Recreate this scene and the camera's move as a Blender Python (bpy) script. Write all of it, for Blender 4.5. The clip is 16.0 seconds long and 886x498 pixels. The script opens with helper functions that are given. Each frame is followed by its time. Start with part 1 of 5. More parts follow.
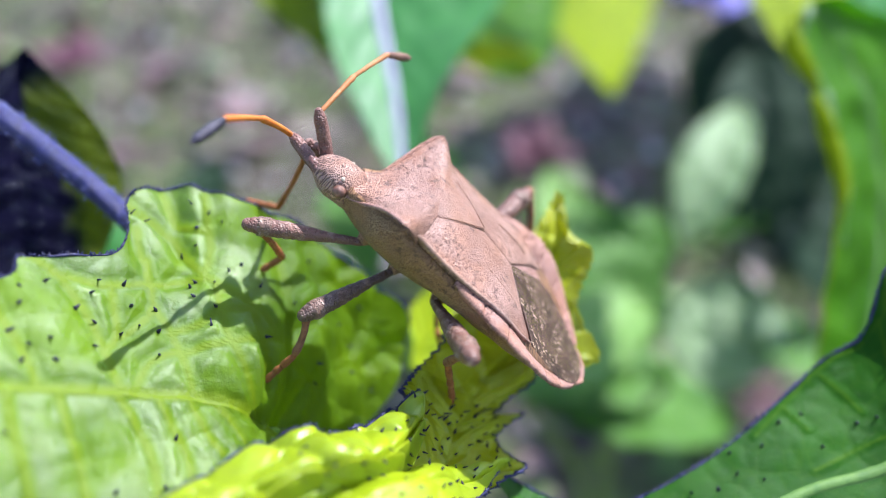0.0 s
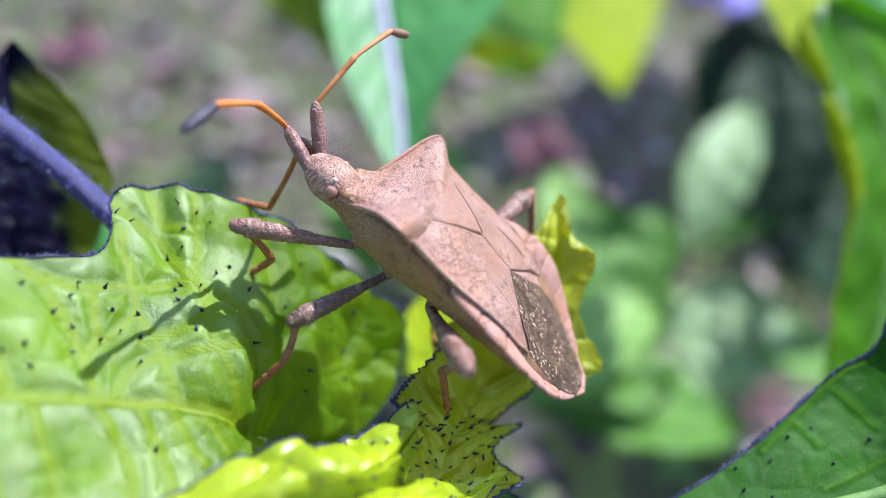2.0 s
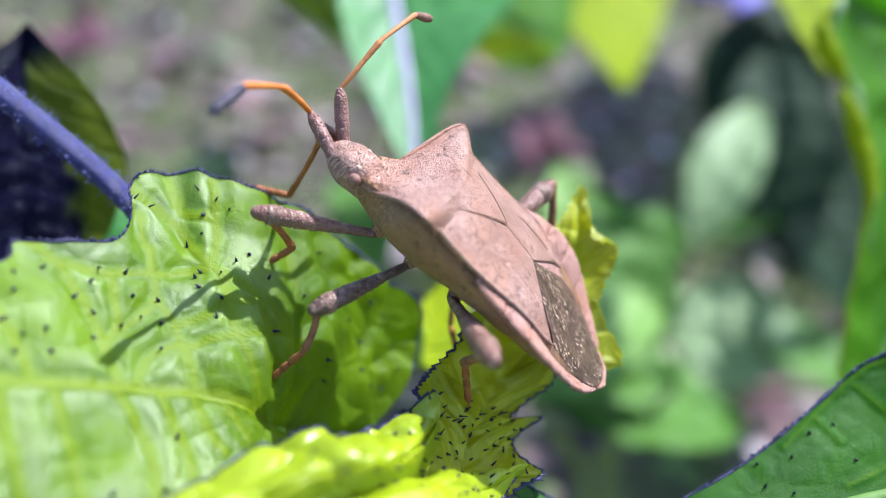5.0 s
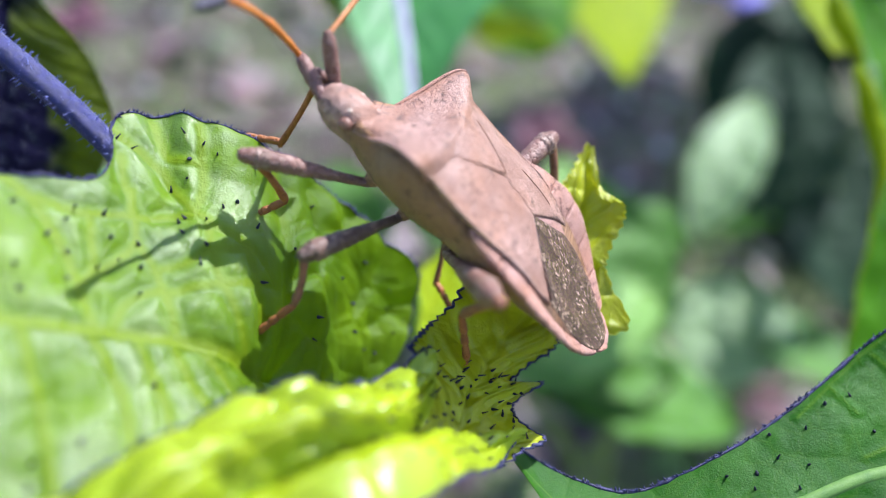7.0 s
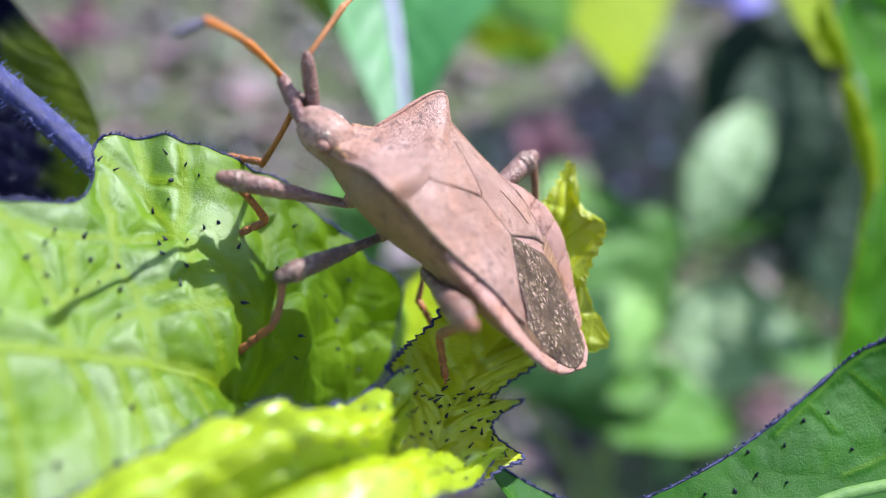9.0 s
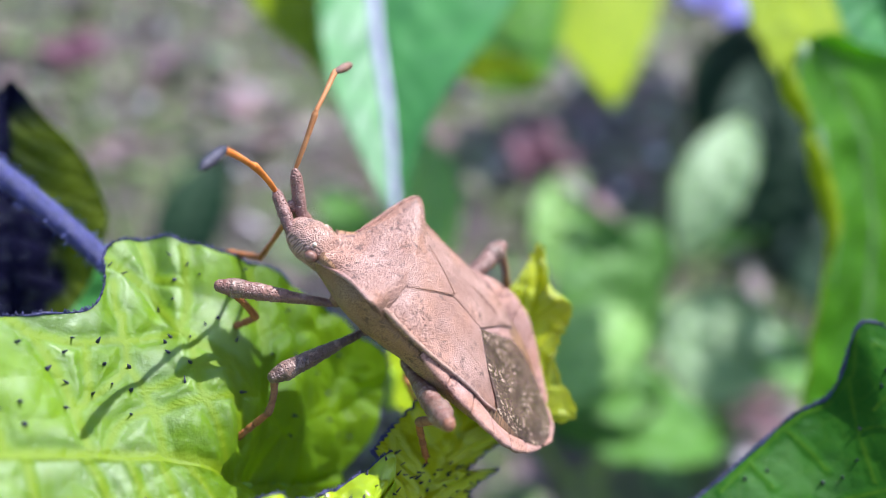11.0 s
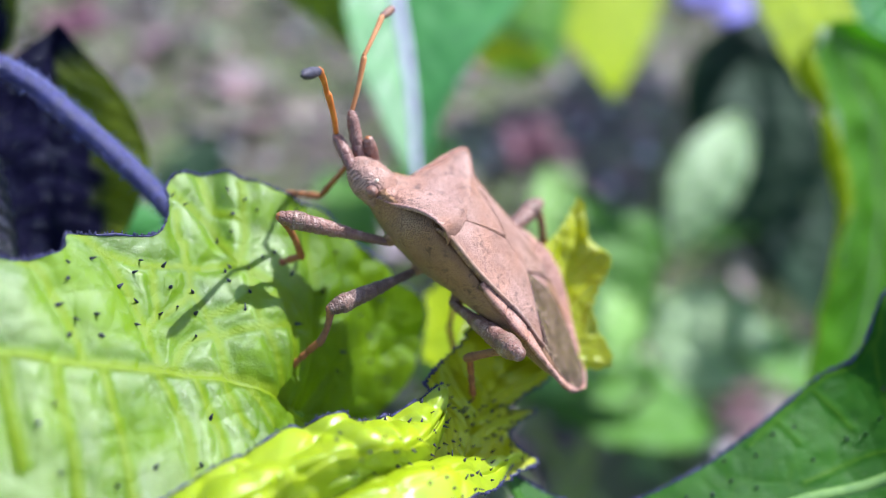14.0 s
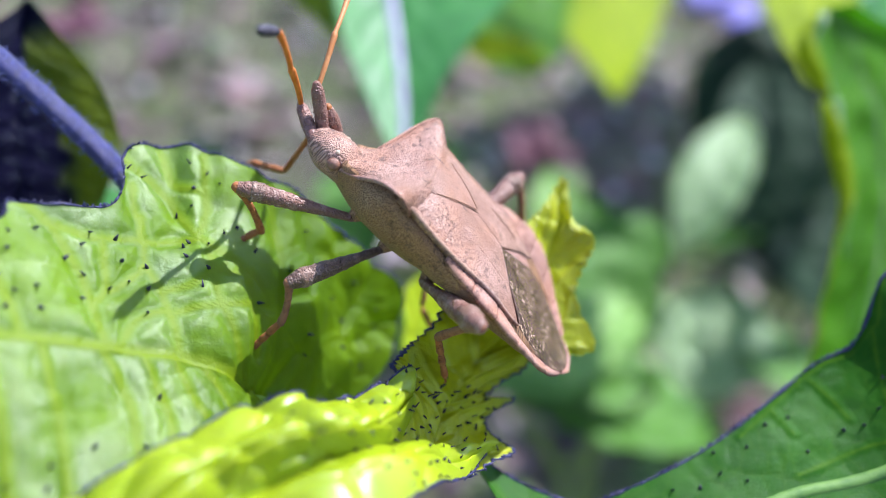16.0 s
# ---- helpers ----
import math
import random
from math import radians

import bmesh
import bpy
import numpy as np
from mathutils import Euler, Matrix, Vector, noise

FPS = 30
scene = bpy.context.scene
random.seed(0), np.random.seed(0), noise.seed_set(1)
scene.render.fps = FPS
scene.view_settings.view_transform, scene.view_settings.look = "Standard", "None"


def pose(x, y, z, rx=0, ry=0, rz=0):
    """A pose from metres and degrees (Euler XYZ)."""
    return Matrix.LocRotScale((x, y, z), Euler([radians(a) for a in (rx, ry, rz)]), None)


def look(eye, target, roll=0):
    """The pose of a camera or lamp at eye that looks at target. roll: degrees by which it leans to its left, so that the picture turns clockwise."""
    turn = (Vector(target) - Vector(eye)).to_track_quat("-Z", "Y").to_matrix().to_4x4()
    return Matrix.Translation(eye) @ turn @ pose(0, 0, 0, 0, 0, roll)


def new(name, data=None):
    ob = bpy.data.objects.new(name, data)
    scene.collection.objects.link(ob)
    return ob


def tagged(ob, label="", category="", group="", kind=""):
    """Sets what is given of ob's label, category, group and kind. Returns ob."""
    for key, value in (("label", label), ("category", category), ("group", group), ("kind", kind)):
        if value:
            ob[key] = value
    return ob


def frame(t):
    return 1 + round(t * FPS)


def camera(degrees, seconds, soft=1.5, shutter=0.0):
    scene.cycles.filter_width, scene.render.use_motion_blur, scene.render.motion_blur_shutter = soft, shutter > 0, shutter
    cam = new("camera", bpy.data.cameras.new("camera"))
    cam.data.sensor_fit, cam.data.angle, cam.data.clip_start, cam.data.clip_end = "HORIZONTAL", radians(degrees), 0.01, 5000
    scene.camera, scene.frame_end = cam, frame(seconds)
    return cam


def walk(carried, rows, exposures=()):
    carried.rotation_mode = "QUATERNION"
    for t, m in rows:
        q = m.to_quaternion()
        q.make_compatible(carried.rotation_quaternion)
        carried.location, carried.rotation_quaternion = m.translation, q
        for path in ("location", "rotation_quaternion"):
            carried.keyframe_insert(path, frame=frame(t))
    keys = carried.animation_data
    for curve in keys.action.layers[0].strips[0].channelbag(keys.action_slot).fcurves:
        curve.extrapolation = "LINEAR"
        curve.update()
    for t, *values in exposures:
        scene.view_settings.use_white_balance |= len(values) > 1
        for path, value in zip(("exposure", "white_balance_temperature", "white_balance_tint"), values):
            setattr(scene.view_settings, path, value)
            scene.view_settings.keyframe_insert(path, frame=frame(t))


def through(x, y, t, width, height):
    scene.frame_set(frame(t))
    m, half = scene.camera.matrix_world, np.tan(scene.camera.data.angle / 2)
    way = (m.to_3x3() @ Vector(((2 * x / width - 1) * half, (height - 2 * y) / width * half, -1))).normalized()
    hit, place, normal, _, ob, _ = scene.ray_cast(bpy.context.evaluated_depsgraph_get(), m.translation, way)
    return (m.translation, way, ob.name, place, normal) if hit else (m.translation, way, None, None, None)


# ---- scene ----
# ------------------------------------------------------------------ camera
MM = 0.001                     # the plan below is in millimetres
cam = camera(62.0, 16.0, soft=1.0)
cam.data.dof.use_dof = True    # close-up lens: only a thin slice is sharp
cam.data.dof.focus_distance = 0.0311
cam.data.dof.aperture_fstop = 20.0

# seconds, eye, target, lean
PATH = [
    (0.0, (0.00, 0.00, 160.00), (0.00, 26.21, 141.65), -0.00),
    (0.5, (0.82, 0.70, 159.08), (0.66, 26.99, 140.84), -0.22),
    (1.0, (3.00, 1.64, 157.00), (2.60, 28.09, 138.99), -0.72),
    (1.5, (2.30, 1.70, 157.83), (1.96, 28.06, 139.69), -0.56),
    (2.0, (0.35, 1.27, 159.42), (0.16, 27.44, 141.01), 0.36),
    (2.5, (-0.13, 1.38, 160.68), (-0.11, 27.38, 142.02), 0.58),
    (3.0, (1.09, 1.58, 162.73), (1.19, 27.52, 143.99), -0.18),
    (3.5, (0.01, 1.36, 161.55), (0.14, 27.26, 142.75), 0.50),
    (4.0, (-0.15, 1.29, 160.51), (-0.20, 27.26, 141.81), 0.87),
    (4.5, (-0.59, 1.34, 159.84), (-0.76, 27.38, 141.25), 0.87),
    (7.0, (-0.69, 1.68, 156.32), (-0.72, 27.74, 137.74), 2.31),
    (7.5, (-0.72, 1.80, 156.67), (-0.84, 27.88, 138.13), 2.16),
    (8.0, (0.67, 2.02, 157.82), (0.44, 28.11, 139.29), 1.32),
    (8.5, (0.62, 1.98, 157.30), (0.45, 28.15, 138.88), 1.61),
    (9.0, (0.31, 1.88, 157.06), (0.12, 28.02, 138.60), 1.98),
    (9.5, (2.12, 2.27, 158.31), (1.81, 28.45, 139.92), 1.03),
    (10.0, (2.18, 2.60, 159.18), (1.71, 28.78, 140.79), 0.76),
    (12.5, (-0.68, 0.20, 166.58), (-0.24, 26.00, 147.66), 1.71),
    (13.0, (1.01, 0.36, 164.40), (1.29, 26.27, 145.63), 1.45),
    (13.5, (0.23, -0.21, 163.44), (0.76, 25.72, 144.70), 2.27),
    (14.0, (-2.04, -0.71, 160.98), (-1.38, 25.24, 142.27), 4.22),
    (14.5, (-4.05, -1.30, 161.61), (-3.52, 24.49, 142.67), 5.07),
    (15.0, (-1.79, -0.66, 160.28), (-1.35, 25.33, 141.63), 4.05),
    (15.5, (-1.89, -1.04, 161.79), (-1.39, 24.87, 143.01), 4.26),
    (16.0, (-0.25, -0.05, 158.84), (0.03, 26.11, 140.41), 3.94),
]


def mm(p):
    return Vector(p) * MM


walk(cam, [(t, look(mm(eye), mm(target), lean)) for t, eye, target, lean in PATH])

# ------------------------------------------------------------------ light
SUNWARD = Vector((0.440, 0.355, 0.824)).normalized()
world = bpy.data.worlds.new("sky")
scene.world = world
world.use_nodes = True
sky = world.node_tree.nodes.new("ShaderNodeTexSky")
sky.sky_type = "NISHITA"
sky.sun_disc = False
sky.sun_elevation = math.asin(SUNWARD.z)
sky.sun_rotation = math.atan2(SUNWARD.x, SUNWARD.y)
world.node_tree.nodes["Background"].inputs["Strength"].default_value = 0.15
world.node_tree.links.new(sky.outputs[0], world.node_tree.nodes["Background"].inputs["Color"])
sun = new("sun", bpy.data.lights.new("sun", "SUN"))
sun.data.energy = 4.9
sun.data.angle = radians(0.55)
sun.data.color = (1.0, 0.985, 0.975)
sun.matrix_world = look(SUNWARD * 3, (0, 0, 0))
scene.view_settings.exposure = 0.87
scene.view_settings.use_white_balance = True
scene.view_settings.white_balance_temperature = 6200
scene.view_settings.white_balance_tint = 13.5


# ------------------------------------------------------------------ materials
class Nodes:
    """A short way to write node trees."""

    def __init__(self, name):
        self.mat = bpy.data.materials.new(name)
        self.mat.use_nodes = True
        self.tree = self.mat.node_tree
        self.bsdf = self.tree.nodes["Principled BSDF"]
        self.out = self.tree.nodes["Material Output"]

    def add(self, kind, **values):
        node = self.tree.nodes.new(kind)
        for key, value in values.items():
            if key == "op":
                node.operation = value
            elif key == "feature":
                node.feature = value
            elif key == "blend":
                node.data_type, node.blend_type = "RGBA", value
        return node

    def link(self, a, b):
        self.tree.links.new(a, b)

    def put(self, socket, value):
        if isinstance(value, bpy.types.NodeSocket):
            self.link(value, socket)
        elif isinstance(value, (tuple, list)) and len(value) == 3 and socket.type == "RGBA":
            socket.default_value = (*value, 1.0)
        else:
            socket.default_value = value

    def math(self, op, a, b=0.0, c=0.0):
        node = self.add("ShaderNodeMath", op=op)
        for i, v in enumerate((a, b, c)):
            self.put(node.inputs[i], v)
        return node.outputs[0]

    def mix(self, fac, a, b, blend="MIX"):
        node = self.add("ShaderNodeMix", blend=blend)
        self.put(node.inputs[0], fac)
        self.put(node.inputs[6], a)
        self.put(node.inputs[7], b)
        return node.outputs[2]

    def ramp(self, fac, lo, hi):
        node = self.add("ShaderNodeMapRange")
        node.interpolation_type = "SMOOTHSTEP"
        self.put(node.inputs[0], fac)
        node.inputs[1].default_value, node.inputs[2].default_value = lo, hi
        return node.outputs[0]

    def coords(self, scale=(1000.0, 1000.0, 1000.0)):
        tc = self.add("ShaderNodeTexCoord")
        mp = self.add("ShaderNodeMapping")
        mp.inputs["Scale"].default_value = scale
        self.link(tc.outputs["Object"], mp.inputs["Vector"])
        return mp.outputs[0]

    def noise(self, vec, scale, detail=3.0, rough=0.55, warp=0.0):
        node = self.add("ShaderNodeTexNoise")
        self.link(vec, node.inputs["Vector"])
        node.inputs["Scale"].default_value = scale
        node.inputs["Detail"].default_value = detail
        node.inputs["Roughness"].default_value = rough
        node.inputs["Distortion"].default_value = warp
        return node.outputs["Fac"]

    def cells(self, vec, scale, feature="F1", stray=1.0, flat=False):
        node = self.add("ShaderNodeTexVoronoi", feature=feature)
        if flat:
            node.voronoi_dimensions = "2D"
        node.inputs["Randomness"].default_value = stray
        self.link(vec, node.inputs["Vector"])
        node.inputs["Scale"].default_value = scale
        return node.outputs["Distance"]

    def bump(self, height, strength, distance, normal=None):
        node = self.add("ShaderNodeBump")
        self.put(node.inputs["Height"], height)
        node.inputs["Strength"].default_value = strength
        node.inputs["Distance"].default_value = distance
        if normal is not None:
            self.link(normal, node.inputs["Normal"])
        return node.outputs[0]

    def surface(self, **values):
        for key, value in values.items():
            self.put(self.bsdf.inputs[key.replace("_", " ")], value)
        return self.mat


def leaf_material(name, dark, light, vein, glow, through=0.4, rough=0.38, veins=9.0, slant=2.2, hair=0.5, net=0.5, relief=0.00030, spec=0.9, fuzz=0.0, vein_mix=0.7, tarnish=False, traced=False, glow_tip=0.0, ior=1.5, wax=0.0, vein_width=0.12):
    """A living blade: two greens, paler veins, a net of small cells, and light let through from behind."""
    n = Nodes(name)
    uv = n.add("ShaderNodeUVMap")
    sep = n.add("ShaderNodeSeparateXYZ")
    n.link(uv.outputs[0], sep.inputs[0])
    along, across = sep.outputs[0], sep.outputs[1]
    out = n.math("ABSOLUTE", n.math("SUBTRACT", n.math("MULTIPLY", across, 2.0), 1.0))
    vec = n.coords()
    wob = n.math("MULTIPLY", n.math("SUBTRACT", n.noise(vec, 0.35, 2.0), 0.5), 0.5)
    lane = n.math("ADD", n.math("SUBTRACT", n.math("MULTIPLY", along, veins), n.math("MULTIPLY", out, slant)), wob)
    side = n.math("PINGPONG", lane, 0.5)
    side_vein = n.math("SUBTRACT", 1.0, n.ramp(side, 0.015, 0.10))
    mid_vein = n.math("SUBTRACT", 1.0, n.ramp(out, 0.015, 0.06))
    if traced:
        # distance to the nearest drawn vein, stored on the mesh
        reach = n.add("ShaderNodeAttribute")
        reach.attribute_name = "vein_reach"
        side = n.math("ADD", reach.outputs["Fac"], n.math("MULTIPLY", n.math("SUBTRACT", n.noise(vec, 1.6, 2.0), 0.5), 0.16))
        side_vein = n.math("SUBTRACT", 1.0, n.ramp(side, 0.0, vein_width))
        side = n.math("MULTIPLY", side, 0.8)
    mesh = n.cells(vec, net, "DISTANCE_TO_EDGE")
    small = n.math("SUBTRACT", 1.0, n.ramp(mesh, 0.0, 0.07))
    veined = n.math("MAXIMUM", n.math("MAXIMUM", side_vein, mid_vein), n.math("MULTIPLY", small, 0.22 if traced else 0.75))
    blotch = n.noise(vec, 0.22, 4.0, 0.6)
    grain = n.noise(vec, 10.0 if traced else 7.0, 3.0, 0.7)
    base = n.mix(n.ramp(blotch, 0.32, 0.68), dark, light)
    base = n.mix(n.math("MULTIPLY", n.ramp(grain, 0.42, 0.75), 0.22), base, vein)
    base = n.mix(n.math("MULTIPLY", veined, vein_mix), base, vein)
    if glow_tip:
        # yellow of light shining through is painted into the blade's tip
        young = n.math("MULTIPLY", n.ramp(along, 0.70, 0.80), glow_tip)
        base = n.mix(young, base, n.mix(n.ramp(blotch, 0.3, 0.7), (0.085, 0.195, 0.003), (0.205, 0.325, 0.004)))
    height = n.math("ADD", n.math("MULTIPLY", n.ramp(mesh, 0.0, 0.30), 0.25 if traced else 0.9), n.math("MULTIPLY", n.ramp(side, 0.0, 0.3), 1.2))
    height = n.math("ADD", height, n.math("MULTIPLY", grain, hair))
    normal = n.bump(height, 0.9, relief)
    shine = n.math("ADD", rough, n.math("MULTIPLY", grain, 0.16))
    glow_color = n.mix(n.math("MULTIPLY", veined, 0.35), n.mix(n.ramp(blotch, 0.3, 0.7), tuple(0.7 * g for g in glow), glow), vein)
    if tarnish:
        # blackened from the tip and along one half
        stain = n.math("ADD", across, n.math("MULTIPLY", n.math("SUBTRACT", n.noise(vec, 0.5, 3.0), 0.5), 0.5))
        stain = n.math("SUBTRACT", stain, n.math("MULTIPLY", n.ramp(along, 0.25, 0.6), 0.22))
        bad = n.math("MAXIMUM", n.math("SUBTRACT", 1.0, n.ramp(stain, 0.50, 0.64)), n.math("SUBTRACT", 1.0, n.ramp(along, 0.06, 0.26)))
        normal = n.bump(n.math("MULTIPLY", bad, n.noise(vec, 3.2, 2.0, 0.6)), 1.0, 0.00022, normal)
        glazed = n.ramp(n.noise(vec, 1.7, 2.0, 0.6), 0.56, 0.62)
        base = n.mix(bad, base, (0.012, 0.011, 0.042))
        glow_color = n.mix(bad, glow_color, (0.01, 0.008, 0.012))
        shine = n.math("SUBTRACT", n.math("ADD", shine, n.math("MULTIPLY", bad, 0.15)), n.math("MULTIPLY", n.math("MULTIPLY", bad, glazed), 0.48))
    n.surface(Base_Color=base, Roughness=shine, Normal=normal)
    n.bsdf.inputs["Specular IOR Level"].default_value = spec
    if tarnish:
        n.put(n.bsdf.inputs["Specular IOR Level"], n.mix(bad, (spec, spec, spec), n.mix(glazed, (0.06, 0.06, 0.06), (1.0, 1.0, 1.0))))
    n.bsdf.inputs["IOR"].default_value = ior
    n.bsdf.inputs["Specular Tint"].default_value = (0.86, 0.96, 1.0, 1.0)
    n.bsdf.inputs["Sheen Weight"].default_value = fuzz
    n.bsdf.inputs["Sheen Roughness"].default_value = 0.3
    n.bsdf.inputs["Sheen Tint"].default_value = (0.85, 0.95, 1.0, 1.0)
    if wax:
        # waxy, finely hairy film on the panels between the veins, thinner in places
        film = n.math("MULTIPLY", n.math("MULTIPLY", n.ramp(side, 0.10, 0.34), n.math("SUBTRACT", 1.0, n.ramp(along, 0.68, 0.78))), n.ramp(n.noise(vec, 0.30, 3.0, 0.6), 0.36, 0.56))
        n.put(n.bsdf.inputs["Coat Weight"], n.math("MULTIPLY", film, wax))
        n.bsdf.inputs["Coat Roughness"].default_value = 0.29
        n.bsdf.inputs["Coat IOR"].default_value = 2.3
        n.bsdf.inputs["Coat Tint"].default_value = (0.96, 1.0, 1.0, 1.0)
        n.link(n.bump(n.noise(vec, 11.0, 2.0, 0.7), 1.0, 0.00006, normal), n.bsdf.inputs["Coat Normal"])
    back = n.add("ShaderNodeBsdfTranslucent")
    n.put(back.inputs["Color"], glow_color)
    n.link(normal, back.inputs["Normal"])
    both = n.add("ShaderNodeMixShader")
    both.inputs[0].default_value = through
    if glow_tip:
        # the tip also lets more light through, to brighten its shaded part
        n.link(n.math("ADD", through, n.math("MULTIPLY", n.ramp(along, 0.66, 0.80), 0.24)), both.inputs[0])
    n.link(n.bsdf.outputs[0], both.inputs[1])
    n.link(back.outputs[0], both.inputs[2])
    n.link(both.outputs[0], n.out.inputs["Surface"])
    return n.mat


def shell_material(name, pale, deep, pit, pits=10.5, rough=0.5, relief=0.00006, dots=0.62, gloss=0.35, blotch=0.5, plane=""):
    """Insect cuticle: closely pitted, softly mottled, waxy on the ridges between the pits."""
    n = Nodes(name)
    vec = n.coords()
    mottle = n.noise(vec, 0.55, 4.0, 0.6)
    fine = n.noise(vec, 5.0, 3.0, 0.7)
    if plane == "side":
        swap = n.add("ShaderNodeSeparateXYZ")
        n.link(vec, swap.inputs[0])
        turned = n.add("ShaderNodeCombineXYZ")
        n.link(swap.outputs[0], turned.inputs[0])
        n.link(swap.outputs[2], turned.inputs[1])
        dot = n.cells(turned.outputs[0], pits, stray=0.75, flat=True)
    else:
        dot = n.cells(vec, pits, stray=0.75, flat=plane == "back")
    pitted = n.math("SUBTRACT", 1.0, n.ramp(dot, 0.14, 0.44))
    base = n.mix(n.ramp(mottle, 0.30, 0.70), deep, pale)
    tan = tuple(c * k for c, k in zip(deep, (1.24, 1.02, 0.70)))
    base = n.mix(n.math("MULTIPLY", n.ramp(n.noise(vec, 0.32, 3.0), 0.44, 0.62), 0.5), base, tan)
    base = n.mix(n.math("MULTIPLY", n.ramp(fine, 0.45, 0.75), 0.16), base, deep)
    # freckles, thicker in some places than in others
    freckle = n.math("MULTIPLY", n.ramp(n.noise(vec, 2.6, 4.0, 0.75), 0.53, 0.62), n.ramp(n.noise(vec, 0.5, 3.0), 0.38, 0.60))
    scar = n.math("MAXIMUM", freckle, n.ramp(n.noise(vec, 1.2, 6.0, 0.8), 0.56, 0.66))
    base = n.mix(n.math("MULTIPLY", scar, blotch), base, pit)
    base = n.mix(n.math("MULTIPLY", pitted, dots), base, pit)
    height = n.math("ADD", n.math("MULTIPLY", pitted, -1.0), n.math("ADD", n.math("MULTIPLY", fine, 0.3), n.math("MULTIPLY", mottle, 2.0)))
    n.surface(Base_Color=base, Roughness=n.math("ADD", rough, n.math("MULTIPLY", pitted, 0.2)), Normal=n.bump(height, 0.8, relief))
    n.bsdf.inputs["Specular IOR Level"].default_value = gloss
    return n.mat


def membrane_material():
    """The glassy brown wing tip, creased lengthwise with a brassy sheen; golden glints are painted on."""
    n = Nodes("wing_membrane")
    vec = n.coords((1000.0, 1700.0, 1000.0))
    crease = n.noise(vec, 1.1, 4.0, 0.6, 0.6)
    glint_grain = n.noise(vec, 4.6, 3.0, 0.75)
    base = n.mix(n.ramp(crease, 0.35, 0.7), (0.066, 0.040, 0.031), (0.165, 0.100, 0.072))
    # glints of the sun put into the colour as pale gold dots
    painted_glint = n.math("MULTIPLY", n.ramp(glint_grain, 0.555, 0.63), n.ramp(n.noise(n.coords(), 0.6, 3.0), 0.42, 0.60))
    base = n.mix(painted_glint, base, (0.90, 0.66, 0.46))
    n.surface(Base_Color=base, Roughness=0.26, Metallic=0.3, Normal=n.bump(n.math("ADD", crease, n.math("MULTIPLY", glint_grain, 0.8)), 1.0, 0.00014))
    return n.mat


def plain_material(name, a, b, scale=1.5, rough=0.55, relief=0.00004, gloss=0.4, stretch=(1000.0, 1000.0, 1000.0)):
    n = Nodes(name)
    vec = n.coords(stretch)
    big, small = n.noise(vec, scale, 4.0, 0.6), n.noise(vec, scale * 7, 3.0, 0.7)
    base = n.mix(n.ramp(n.math("ADD", n.math("MULTIPLY", big, 0.7), n.math("MULTIPLY", small, 0.3)), 0.35, 0.65), a, b)
    n.surface(Base_Color=base, Roughness=n.math("ADD", rough, n.math("MULTIPLY", small, 0.15)), Normal=n.bump(small, 0.7, relief))
    n.bsdf.inputs["Specular IOR Level"].default_value = gloss
    return n.mat


def soil_material():
    n = Nodes("soil")
    vec = n.coords((100.0, 100.0, 100.0))
    big, mid, small = n.noise(vec, 0.22, 4.0), n.noise(vec, 1.1, 4.0, 0.65), n.noise(vec, 5.0, 4.0, 0.7)
    base = n.mix(n.ramp(mid, 0.35, 0.65), (0.030, 0.022, 0.027), (0.190, 0.135, 0.150))
    base = n.mix(n.math("MULTIPLY", n.ramp(big, 0.36, 0.58), 0.8), base, (0.105, 0.145, 0.042))
    base = n.mix(n.ramp(small, 0.62, 0.78), base, (0.34, 0.27, 0.27))
    n.surface(Base_Color=base, Roughness=0.9, Normal=n.bump(n.math("ADD", mid, small), 1.0, 0.004))
    return n.mat


